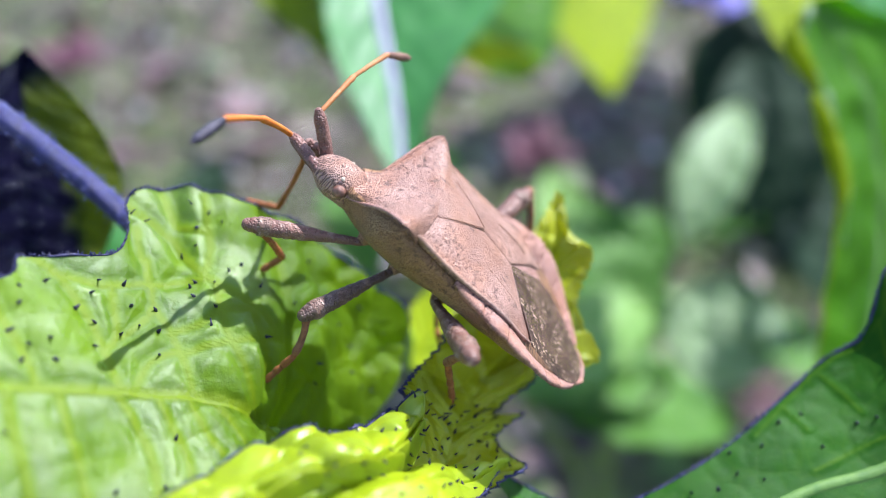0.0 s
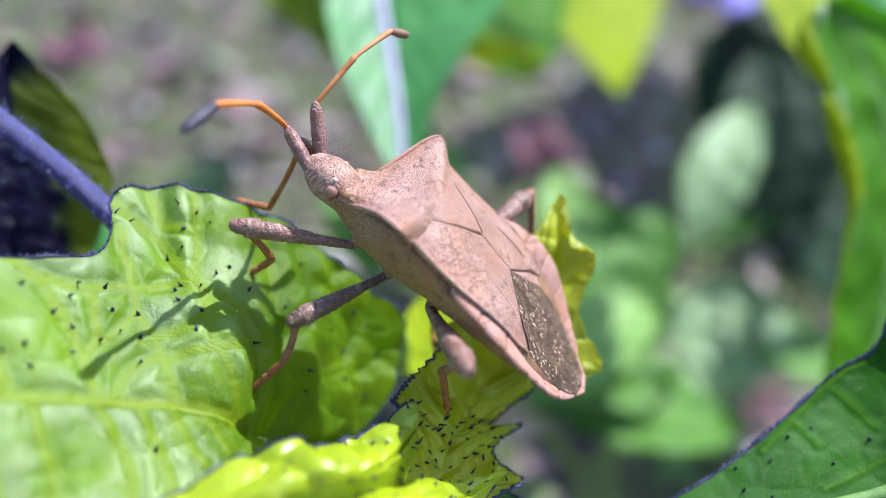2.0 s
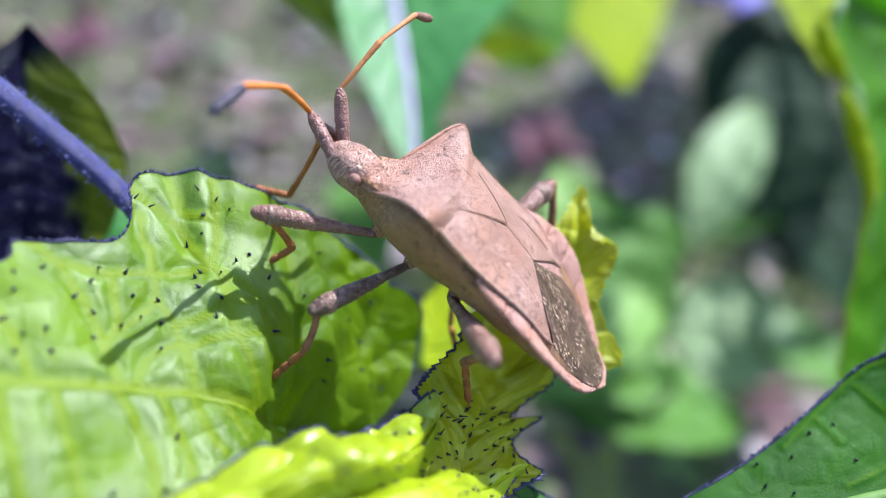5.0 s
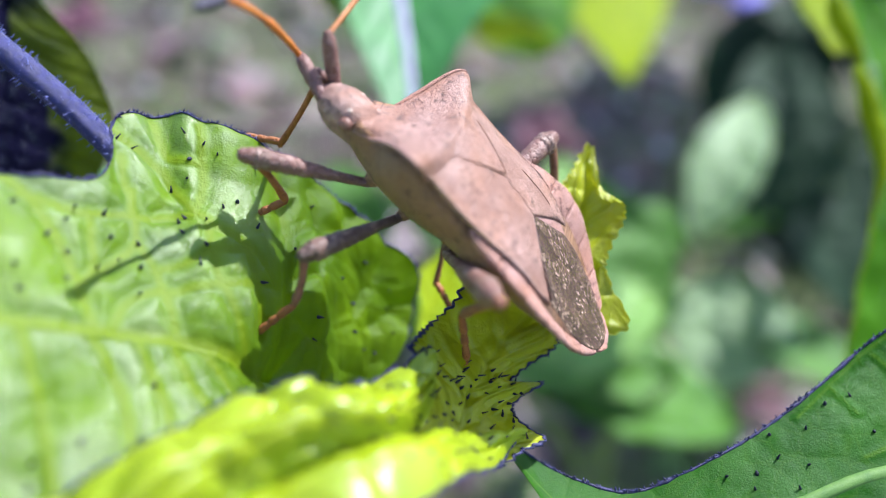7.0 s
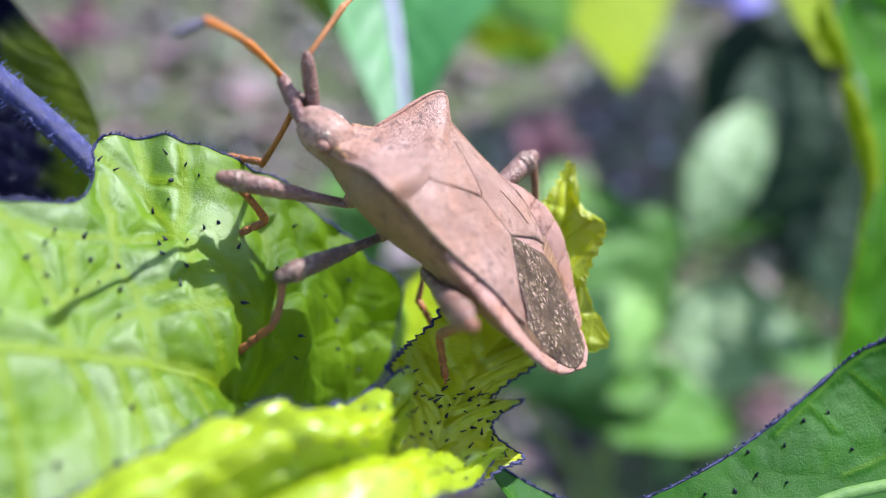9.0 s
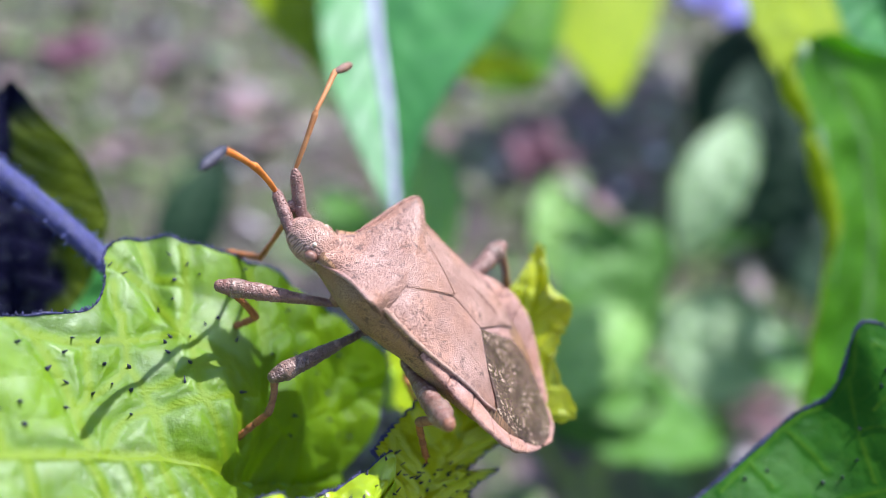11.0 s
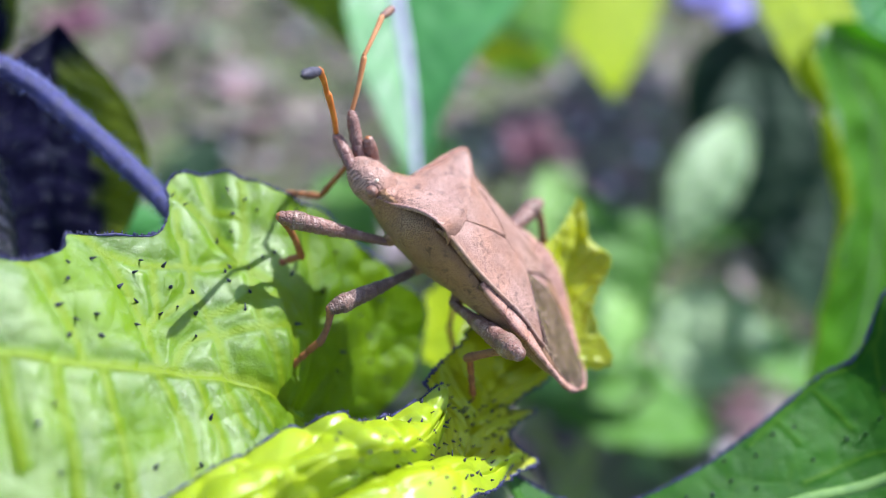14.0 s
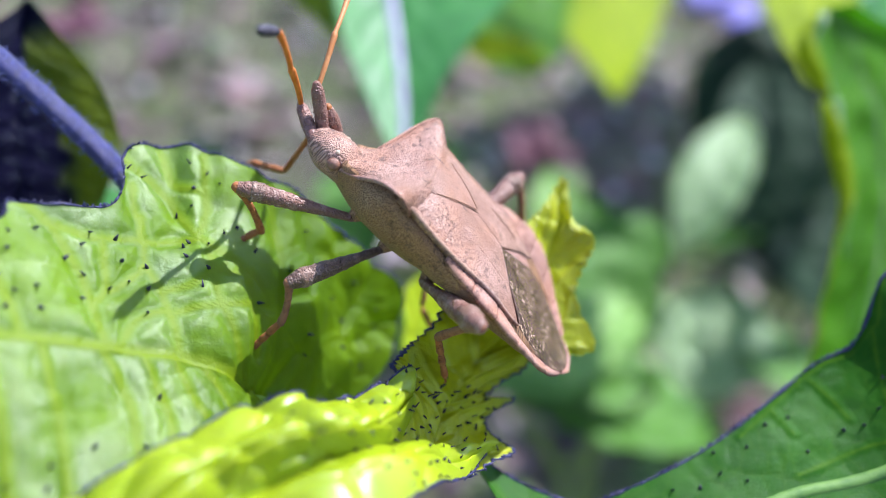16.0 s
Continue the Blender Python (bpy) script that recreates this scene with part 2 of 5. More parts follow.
def litter_material():
    n = Nodes("litter")
    geo = n.add("ShaderNodeNewGeometry")
    pick = n.add("ShaderNodeValToRGB")
    # each drift of crumbs, a centimetre or two across, has one colour
    drift = n.add("ShaderNodeTexVoronoi")
    n.link(n.coords((100.0, 100.0, 100.0)), drift.inputs["Vector"])
    drift.inputs["Scale"].default_value = 0.72
    split = n.add("ShaderNodeSeparateColor")
    n.link(drift.outputs["Color"], split.inputs[0])
    n.link(n.math("FRACT", n.math("ADD", split.outputs[0], n.math("MULTIPLY", geo.outputs["Random Per Island"], 0.35))), pick.inputs[0])
    ramp = pick.color_ramp
    ramp.interpolation = "CONSTANT"
    ramp.elements[0].color = (0.24, 0.165, 0.17, 1)
    ramp.elements[1].position, ramp.elements[1].color = 0.22, (0.40, 0.33, 0.31, 1)
    for place, color in ((0.36, (0.030, 0.024, 0.028)), (0.52, (0.13, 0.22, 0.05)), (0.68, (0.05, 0.09, 0.03)), (0.80, (0.26, 0.13, 0.16)), (0.92, (0.52, 0.47, 0.50))):
        ramp.elements.new(place).color = (*color, 1)
    vec = n.coords((300.0, 300.0, 300.0))
    wide = n.coords((100.0, 100.0, 100.0))
    base = n.mix(n.math("MULTIPLY", n.noise(vec, 1.0), 0.5), pick.outputs[0], (0.05, 0.04, 0.035))
    # drifts of rosy husks, moss and dark earth a few centimetres across
    base = n.mix(n.math("MULTIPLY", n.ramp(n.noise(wide, 0.34, 2.0), 0.50, 0.62), 0.75), base, (0.23, 0.115, 0.14))
    base = n.mix(n.math("MULTIPLY", n.ramp(n.noise(wide, 0.27, 2.0, 0.5, 0.8), 0.52, 0.64), 0.75), base, (0.105, 0.20, 0.035))
    base = n.mix(n.math("MULTIPLY", n.ramp(n.noise(wide, 0.41, 2.0, 0.5, 1.6), 0.54, 0.66), 0.75), base, (0.035, 0.028, 0.034))
    n.surface(Base_Color=base, Roughness=n.math("ADD", 0.16, n.math("MULTIPLY", geo.outputs["Random Per Island"], 0.6)))
    return n.mat


LIME = leaf_material("lime_leaf", (0.098, 0.205, 0.003), (0.168, 0.300, 0.005), (0.225, 0.325, 0.004), (0.58, 0.74, 0.008), 0.42, 0.42, net=0.95, hair=0.35, spec=0.45, fuzz=0.03, vein_mix=0.8, relief=0.00010, traced=True, glow_tip=0.95, wax=0.72, vein_width=0.26)
YOUNG = leaf_material("young_leaf", (0.34, 0.50, 0.006), (0.46, 0.61, 0.010), (0.54, 0.62, 0.04), (0.92, 0.94, 0.01), 0.48, 0.27, veins=5.0, slant=0.3, relief=0.00006, net=0.3, hair=0.3, vein_mix=0.35, spec=1.0, ior=1.65)
CURL = leaf_material("curled_leaf", (0.38, 0.46, 0.008), (0.52, 0.58, 0.012), (0.54, 0.57, 0.04), (0.92, 0.90, 0.010), 0.5, 0.30, veins=11.0, relief=0.00010)
DEEP = leaf_material("deep_green_leaf", (0.014, 0.080, 0.006), (0.030, 0.128, 0.010), (0.085, 0.19, 0.010), (0.04, 0.22, 0.008), 0.25, 0.30, spec=0.07, relief=0.00004, vein_mix=0.6, hair=0.8, net=0.9, traced=True, vein_width=0.14, wax=0.08)
GLOSSY = leaf_material("glossy_far_leaf", (0.030, 0.17, 0.030), (0.050, 0.24, 0.042), (0.10, 0.28, 0.08), (0.10, 0.48, 0.03), 0.22, 0.44, veins=8.0, relief=0.00003, spec=0.55, fuzz=0.1, hair=0.1, ior=1.52, vein_mix=0.2)
UPRIGHT_MAT = leaf_material("upright_leaf", (0.046, 0.170, 0.005), (0.082, 0.235, 0.008), (0.11, 0.24, 0.02), (0.34, 0.72, 0.010), 0.5, 0.40, veins=8.0, spec=0.2, relief=0.00006, vein_mix=0.3)
FAR_GREEN = leaf_material("far_green_leaf", (0.046, 0.165, 0.012), (0.092, 0.25, 0.018), (0.16, 0.32, 0.06), (0.20, 0.50, 0.02), 0.36, 0.42, veins=8.0, relief=0.0001, spec=0.5)
# leaf green darkened in its colour to stand in for background shade
FAR_SHADE = leaf_material("far_shade_leaf", (0.008, 0.026, 0.012), (0.016, 0.045, 0.018), (0.03, 0.06, 0.03), (0.02, 0.08, 0.02), 0.15, 0.5, veins=8.0, spec=0.15, relief=0.0001)
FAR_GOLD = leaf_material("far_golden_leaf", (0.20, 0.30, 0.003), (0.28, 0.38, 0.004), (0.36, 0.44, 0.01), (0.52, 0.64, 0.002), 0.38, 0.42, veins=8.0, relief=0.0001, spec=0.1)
MINT = leaf_material("mint_leaf", (0.27, 0.44, 0.19), (0.37, 0.53, 0.26), (0.48, 0.58, 0.38), (0.60, 0.80, 0.36), 0.52, 0.42, veins=7.0, relief=0.0001)
FAR_PALE = leaf_material("pale_leaf", (0.17, 0.38, 0.06), (0.26, 0.48, 0.10), (0.40, 0.56, 0.22), (0.34, 0.66, 0.07), 0.36, 0.42, veins=7.0, relief=0.0001, spec=0.6)
OLIVE_MAT = leaf_material("olive_leaf", (0.075, 0.110, 0.003), (0.150, 0.195, 0.005), (0.13, 0.17, 0.012), (0.46, 0.54, 0.008), 0.5, 0.40, veins=9.0, hair=1.0, spec=0.3, tarnish=True, vein_mix=0.2, relief=0.00012)
BLACKENED = leaf_material("blackened_leaf", (0.008, 0.007, 0.024), (0.020, 0.016, 0.055), (0.034, 0.028, 0.080), (0.01, 0.01, 0.015), 0.04, 0.20, veins=11.0, hair=1.8, spec=1.0)
RIB_GREEN = plain_material("green_rib", (0.16, 0.32, 0.02), (0.26, 0.42, 0.05))
RIB_PURPLE = plain_material("purple_stem", (0.010, 0.012, 0.085), (0.032, 0.035, 0.19), 2.5, 0.26, 0.00010, gloss=0.8)
DOWN = plain_material("pale_down", (0.12, 0.14, 0.40), (0.22, 0.25, 0.58), 2.0, 0.4)
YELLOW_RIB = plain_material("yellow_rib", (0.07, 0.06, 0.05), (0.30, 0.28, 0.08), 1.2)
RIB_GREY = plain_material("lilac_rib", (0.26, 0.24, 0.38), (0.38, 0.35, 0.50))
RIB_DARK = plain_material("dull_green_rib", (0.07, 0.17, 0.035), (0.12, 0.24, 0.05))
STEM_MAT = plain_material("green_stem", (0.10, 0.17, 0.04), (0.17, 0.23, 0.07))
MARGIN = plain_material("violet_margin", (0.012, 0.012, 0.045), (0.050, 0.050, 0.15), 3.0, 0.35)
BRISTLE = plain_material("black_bristle", (0.008, 0.008, 0.022), (0.02, 0.02, 0.05), 3.0, 0.4)
CUTICLE = shell_material("brown_cuticle", (0.55, 0.325, 0.262), (0.365, 0.188, 0.138), (0.105, 0.048, 0.036), pits=13.0, dots=0.70, relief=0.00024, gloss=0.9, blotch=0.80, plane="back")
SEAM = plain_material("dark_seam", (0.12, 0.06, 0.04), (0.22, 0.11, 0.06), 2.0)
CUTICLE_SIDE = shell_material("side_cuticle", (0.45, 0.270, 0.160), (0.32, 0.180, 0.100), (0.090, 0.048, 0.036), 12.0, dots=0.62, blotch=0.7, relief=0.00016, plane="side")
CUTICLE_EDGE = shell_material("edge_cuticle", (0.57, 0.355, 0.32), (0.40, 0.22, 0.175), (0.15, 0.072, 0.062), 14.0, dots=0.5, blotch=0.85, plane="back")
LEG_MAT = shell_material("leg_cuticle", (0.25, 0.108, 0.078), (0.145, 0.060, 0.046), (0.60, 0.42, 0.36), 9.0, dots=0.30, relief=0.00026, gloss=0.9)
LEG_PINK = shell_material("pink_leg_cuticle", (0.25, 0.118, 0.092), (0.150, 0.066, 0.052), (0.60, 0.42, 0.36), 9.0, dots=0.36, relief=0.00026, gloss=0.9)
SHIN_MAT = shell_material("shin_cuticle", (0.34, 0.15, 0.085), (0.22, 0.095, 0.06), (0.12, 0.05, 0.035), 7.0, dots=0.4)
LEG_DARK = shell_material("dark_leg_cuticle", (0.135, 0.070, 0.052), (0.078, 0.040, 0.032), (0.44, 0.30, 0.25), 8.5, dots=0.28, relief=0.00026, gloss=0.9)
KNEE_MAT = shell_material("knee_cuticle", (0.27, 0.155, 0.120), (0.16, 0.088, 0.068), (0.58, 0.44, 0.38), 9.0, dots=0.36, relief=0.00024, gloss=0.9)
FOOT_MAT = shell_material("foot_cuticle", (0.42, 0.16, 0.05), (0.28, 0.10, 0.035), (0.14, 0.05, 0.02), 6.0, dots=0.3)
SCAPE_MAT = shell_material("scape_cuticle", (0.26, 0.115, 0.085), (0.16, 0.065, 0.055), (0.46, 0.28, 0.24), 8.0, dots=0.5, relief=0.00020, gloss=0.8)
BAND = shell_material("pale_band", (0.54, 0.37, 0.32), (0.36, 0.23, 0.19), (0.14, 0.08, 0.07), 10.0, dots=0.6)
AMBER = plain_material("amber_cuticle", (0.50, 0.13, 0.018), (0.66, 0.22, 0.04), 1.2, 0.38)
DULL_AMBER = plain_material("dull_amber_cuticle", (0.42, 0.15, 0.045), (0.55, 0.24, 0.09), 1.2, 0.45)
BROWN_CLUB = plain_material("brown_club", (0.13, 0.065, 0.05), (0.24, 0.13, 0.09), 2.0, 0.5)
CLUB = plain_material("dark_club", (0.016, 0.016, 0.032), (0.060, 0.055, 0.085), 2.0, 0.45)
EYE_MAT = plain_material("compound_eye", (0.16, 0.07, 0.05), (0.28, 0.14, 0.10), 3.0, 0.25, gloss=0.6)
TUBERCLE = plain_material("cream_tubercle", (0.62, 0.48, 0.38), (0.75, 0.62, 0.50), 2.0, 0.4)
MEMBRANE = membrane_material()
GLINT_STONE = plain_material("pale_glint_stone", (0.42, 0.39, 0.44), (0.66, 0.62, 0.68), 0.4, 0.12, 0.0001, gloss=0.9)
SOIL, LITTER = soil_material(), litter_material()
PURPLE_PETAL = plain_material("violet_petal", (0.30, 0.28, 0.75), (0.45, 0.42, 0.85), 0.4)
PINK_PETAL = plain_material("pink_petal", (0.075, 0.026, 0.045), (0.15, 0.06, 0.085), 0.4)


# ------------------------------------------------------------------ builders
GROW = 1.0    # the size of what is being built, 1 but for the bug


def finish(name, bm, material, parent=None, label="", smooth=True):
    """Links a bmesh in millimetres as ONE mesh object, under parent if there is one."""
    size = MM * GROW
    bmesh.ops.scale(bm, vec=(size, size, size), verts=bm.verts)
    mesh = bpy.data.meshes.new(name)
    bm.normal_update()
    bm.to_mesh(mesh)
    bm.free()
    mesh.materials.append(material)
    if smooth:
        mesh.polygons.foreach_set("use_smooth", [True] * len(mesh.polygons))
    ob = new(name, mesh)
    if parent is not None:
        ob.parent = parent
    if label:
        tagged(ob, label)
    return ob


part = finish


def spline(points, t):
    """A point at t (0 to 1) of the smooth curve through points."""
    n = len(points) - 1
    s = min(max(t, 0.0), 1.0) * n
    i = min(int(s), n - 1)
    u = s - i
    p1, p2 = Vector(points[i]), Vector(points[i + 1])
    p0 = Vector(points[i - 1]) if i else p1 * 2 - p2
    p3 = Vector(points[i + 2]) if i + 2 <= n else p2 * 2 - p1
    return 0.5 * ((2 * p1) + (p2 - p0) * u + (2 * p0 - 5 * p1 + 4 * p2 - p3) * u * u + (3 * p1 - p0 - 3 * p2 + p3) * u ** 3)


def sweep(bm, path, radii, sides=8, rough=0.0, seed=0):
    """A round, capped tube through path with the radii given there."""
    rnd = random.Random(seed)
    rings, side = [], None
    for i, p in enumerate(path):
        ahead = (path[min(i + 1, len(path) - 1)] - path[max(i - 1, 0)]).normalized()
        if side is None:
            side = ahead.orthogonal().normalized()
        side = (side - ahead * side.dot(ahead)).normalized()
        up = ahead.cross(side)
        ring = []
        for k in range(sides):
            a = 2 * math.pi * k / sides
            r = radii[i] * (1 + rough * (rnd.random() - 0.5))
            ring.append(bm.verts.new(p + (side * math.cos(a) + up * math.sin(a)) * r))
        rings.append(ring)
    for a, b in zip(rings, rings[1:]):
        for k in range(sides):
            bm.faces.new((a[k], a[(k + 1) % sides], b[(k + 1) % sides], b[k]))
    bm.faces.new(rings[0][::-1])
    bm.faces.new(rings[-1])
    return bm


def tube(path, radii, sides=8, rough=0.0, seed=0):
    return sweep(bmesh.new(), [Vector(p) for p in path], radii, sides, rough, seed)


def blob(bm, centre, size, segments=12, rings=8):
    made = bmesh.ops.create_uvsphere(bm, u_segments=segments, v_segments=rings, radius=1.0)
    for v in made["verts"]:
        v.co = Vector((v.co.x * size[0], v.co.y * size[1], v.co.z * size[2])) + Vector(centre)


# ------------------------------------------------------------------ leaves
class Blade:
    """A leaf surface between its left margin, midrib and right margin, in the plan's millimetres.
    u runs along the rib (0 to 1), v across it (-1 left margin, 0 rib, 1 right margin)."""

    def __init__(self, left, rib, right, veins=9.0, slant=2.2, quilt=0.2, wave=0.0, teeth=0.0, tooth_count=20, cup=0.0, bubble=0.0, cell=0.52, seed=1, network=(), bulge=None, pucker=None):
        self.bulge = None
        self.pucker = pucker
        self.bubble, self.cell = bubble, cell
        self.left, self.rib, self.right = left, rib, right
        self.veins, self.slant, self.quilt, self.wave, self.cup = veins, slant, quilt, wave, cup
        self.teeth, self.tooth_count, self.seed = teeth, tooth_count, seed
        self.facing = self.raw(0.5, 0.05).copy()
        a = self.raw(0.55, 0.0) - self.raw(0.45, 0.0)
        b = self.raw(0.5, 0.6) - self.raw(0.5, -0.6)
        self.facing = a.cross(b).normalized()
        self.facing *= 1 if self.facing.z >= 0 else -1
        if bulge:
            self.bulge = (self.raw(bulge[0], bulge[1]), bulge[2], bulge[3])
        # veins given as lines of (u, v) on the blade
        pairs = []
        for line in network:
            bends = [spline([(u, v, 0) for u, v in line], i / 10) for i in range(11)]
            drawn = [self.raw(min(max(q.x, 0), 1), min(max(q.y, -1), 1)) for q in bends]
            pairs += [(a, b) for a, b in zip(drawn, drawn[1:]) if (b - a).length > 1e-5]
        self.starts = np.array([a for a, _ in pairs]) if pairs else None
        self.runs = np.array([b for _, b in pairs]) - self.starts if pairs else None

    def raw(self, u, v):
        middle = spline(self.rib, u)
        edge = spline(self.left if v < 0 else self.right, u)
        return middle.lerp(edge, abs(v))

    def vein_reach(self, p):
        """Distance to the nearest vein of the network."""
        away = np.array(p) - self.starts
        along = np.clip((away * self.runs).sum(1) / (self.runs ** 2).sum(1), 0, 1)
        return float(np.sqrt((((away - along[:, None] * self.runs) ** 2).sum(1)).min()))

    def at(self, u, v):
        p = self.raw(u, v)
        out = abs(v)
        if self.teeth and out > 0.55:
            saw = (u * self.tooth_count + 0.15 * math.sin(u * 37 + self.seed)) % 1.0
            tooth = (1 - abs(2 * saw - 1)) ** 0.7 - 0.5
            away = (p - spline(self.rib, u))
            if away.length > 1e-6:
                p = p + away.normalized() * tooth * self.teeth * ((out - 0.55) / 0.45) ** 2
        lane = (u * self.veins - out * self.slant) % 1.0
        lift = self.quilt * (math.sin(math.pi * lane) ** 0.8 - 0.5) * min(1.0, out * 5) * (1 - 0.5 * out)
        lift -= self.quilt * 0.9 * math.exp(-(out / 0.06) ** 2)
        if self.starts is not None:
            near = self.vein_reach(p) ** 2
            lift = self.quilt * (near / (near + 0.30) - 0.5) * (0.5 if v > 0 else 1.0)
        q = p * 0.33 + Vector((self.seed * 7.1, 0, 0))
        lift += self.wave * noise.noise(q) + 0.12 * self.quilt * noise.noise(p * 1.1)
        if self.bubble:
            d = noise.voronoi(p * self.cell + Vector((self.seed, 0, 0)))[0]
            lift += self.bubble * (1.0 - math.exp(-2.6 * (d[1] - d[0])))
        if self.pucker:
            # crumpled part of the blade: from u, depth, lumps to the millimetre
            rise = min(max((u - self.pucker[0]) / 0.07, 0.0), 1.0)
            d = noise.voronoi(p * self.pucker[2])[0]
            lift += rise * self.pucker[1] * (0.8 * (1.0 - math.exp(-3.0 * (d[1] - d[0]))) + 1.2 * noise.noise(p * self.pucker[2] * 0.6))
        if self.bulge:
            lift += self.bulge[1] * math.exp(-((p - self.bulge[0]).length / self.bulge[2]) ** 2)
        lift += self.cup * (out * out - 0.3)
        return p + self.facing * lift

    def normal(self, u, v):
        a = self.at(min(u + 0.01, 1), v) - self.at(max(u - 0.01, 0), v)
        b = self.at(u, min(v + 0.02, 1)) - self.at(u, max(v - 0.02, -1))
        n = a.cross(b)
        n = n.normalized() if n.length > 1e-9 else self.facing.copy()
        return n if n.dot(self.facing) >= 0 else -n

    def mesh(self, name, material, parent, label, nu=110, nv=26, thick=0.12):
        bm = bmesh.new()
        layer = bm.loops.layers.uv.new("UVMap")
        grids = []
        places = [[self.at(i / nu, j / nv) for j in range(-nv, nv + 1)] for i in range(nu + 1)]
        for face in (0, 1):
            grid = []
            for i in range(nu + 1):
                row = []
                for j in range(-nv, nv + 1):
                    v = j / nv
                    p = places[i][j + nv]
                    if face:
                        p = p - self.facing * thick * (1.0 - 0.6 * abs(v))
                    row.append(bm.verts.new(p))
                grid.append(row)
            grids.append(grid)
        width = 2 * nv

        def quad(corners, uvs):
            f = bm.faces.new(corners)
            for loop, c in zip(f.loops, uvs):
                loop[layer].uv = c

        for face, grid in enumerate(grids):
            for i in range(nu):
                for j in range(width):
                    corners = [grid[i][j], grid[i + 1][j], grid[i + 1][j + 1], grid[i][j + 1]]
                    uvs = [(i / nu, j / width), ((i + 1) / nu, j / width), ((i + 1) / nu, (j + 1) / width), (i / nu, (j + 1) / width)]
                    quad(corners[::-1] if face else corners, uvs[::-1] if face else uvs)
        top, low = grids
        for j in (0, width):
            for i in range(nu):
                quad([top[i][j], low[i][j], low[i + 1][j], top[i + 1][j]], [(i / nu, j / width)] * 4)
        for i in (0, nu):
            for j in range(width):
                quad([top[i][j], top[i][j + 1], low[i][j + 1], low[i][j]], [(i / nu, j / width)] * 4)
        ob = finish(name, bm, material, parent, label)
        if self.starts is not None:
            reach = ob.data.attributes.new("vein_reach", "FLOAT", "POINT")
            flat = [self.vein_reach(self.raw(i / nu, j / nv)) for i in range(nu + 1) for j in range(-nv, nv + 1)]
            reach.data.foreach_set("value", flat + flat)
        return ob

    def rib_tube(self, parent, material, r0, r1, start=0.0, end=1.0, sink=0.3, label=""):
        path = [self.at(start + (end - start) * i / 40, 0.0) - self.facing * r0 * sink for i in range(41)]
        radii = [r0 + (r1 - r0) * i / 40 for i in range(41)]
        return part("midrib", tube(path, radii, 10, 0.06, self.seed), material, parent, label)

    def edging(self, parent, sides, radius=0.07, hairs=120, length=0.35, span=(0.0, 1.0)):
        """The dark, bristly rim."""
        rnd = random.Random(self.seed + 50)
        bm = bmesh.new()
        for side in sides:
            steps = 200
            path, radii = [], []
            for i in range(steps + 1):
                u = span[0] + (span[1] - span[0]) * i / steps
                path.append(self.at(u, side))
                radii.append(radius * (0.35 + 1.1 * max(0.0, 0.5 + noise.noise(Vector((u * 30, side, self.seed))))))
            sweep(bm, path, radii, 5, 0.4, self.seed)
            for _ in range(hairs):
                u = span[0] + (span[1] - span[0]) * rnd.random()
                p = self.at(u, side)
                out = (p - spline(self.rib, u)).normalized()
                way = (out * 0.6 + self.facing * rnd.uniform(0.1, 1.0) + Vector((rnd.gauss(0, 0.3), rnd.gauss(0, 0.3), rnd.gauss(0, 0.3)))).normalized()
                long = length * rnd.uniform(0.25, 0.8)
                sweep(bm, [p, p + way * long * 0.6, p + way * long], [radius * 0.75, radius * 0.5, 0.008], 5)
        return part("bristly_margin", bm, MARGIN, parent, "dark violet-blue bristles along the leaf margin")

    def bristles(self, parent, count, urange, vrange, size=0.16, long=0.3, seed=3):
        """Short black bristles dotted over the upper face."""
        rnd = random.Random(seed)
        bm = bmesh.new()
        taken = []
        for _ in range(count):
            for _ in range(12):
                u, v = rnd.uniform(*urange), rnd.uniform(*vrange)
                p = self.at(u, v)
                if all((p - q).length > 4.0 * size for q in taken):
                    break
            taken.append(p)
            up = self.normal(u, v)
            way = (up + Vector((rnd.gauss(0, 0.35), rnd.gauss(0, 0.35), rnd.gauss(0, 0.35)))).normalized()
            s = size * rnd.uniform(0.55, 1.15)
            sweep(bm, [p - up * 0.04, p + way * long * 0.35, p + way * long * rnd.uniform(0.7, 1.3)], [s * 0.55, s * 0.45, 0.02], 6)
        return tagged(part("leaf_bristles", bm, BRISTLE, parent, "short black bristles dotted over the leaf"), kind="stuff")


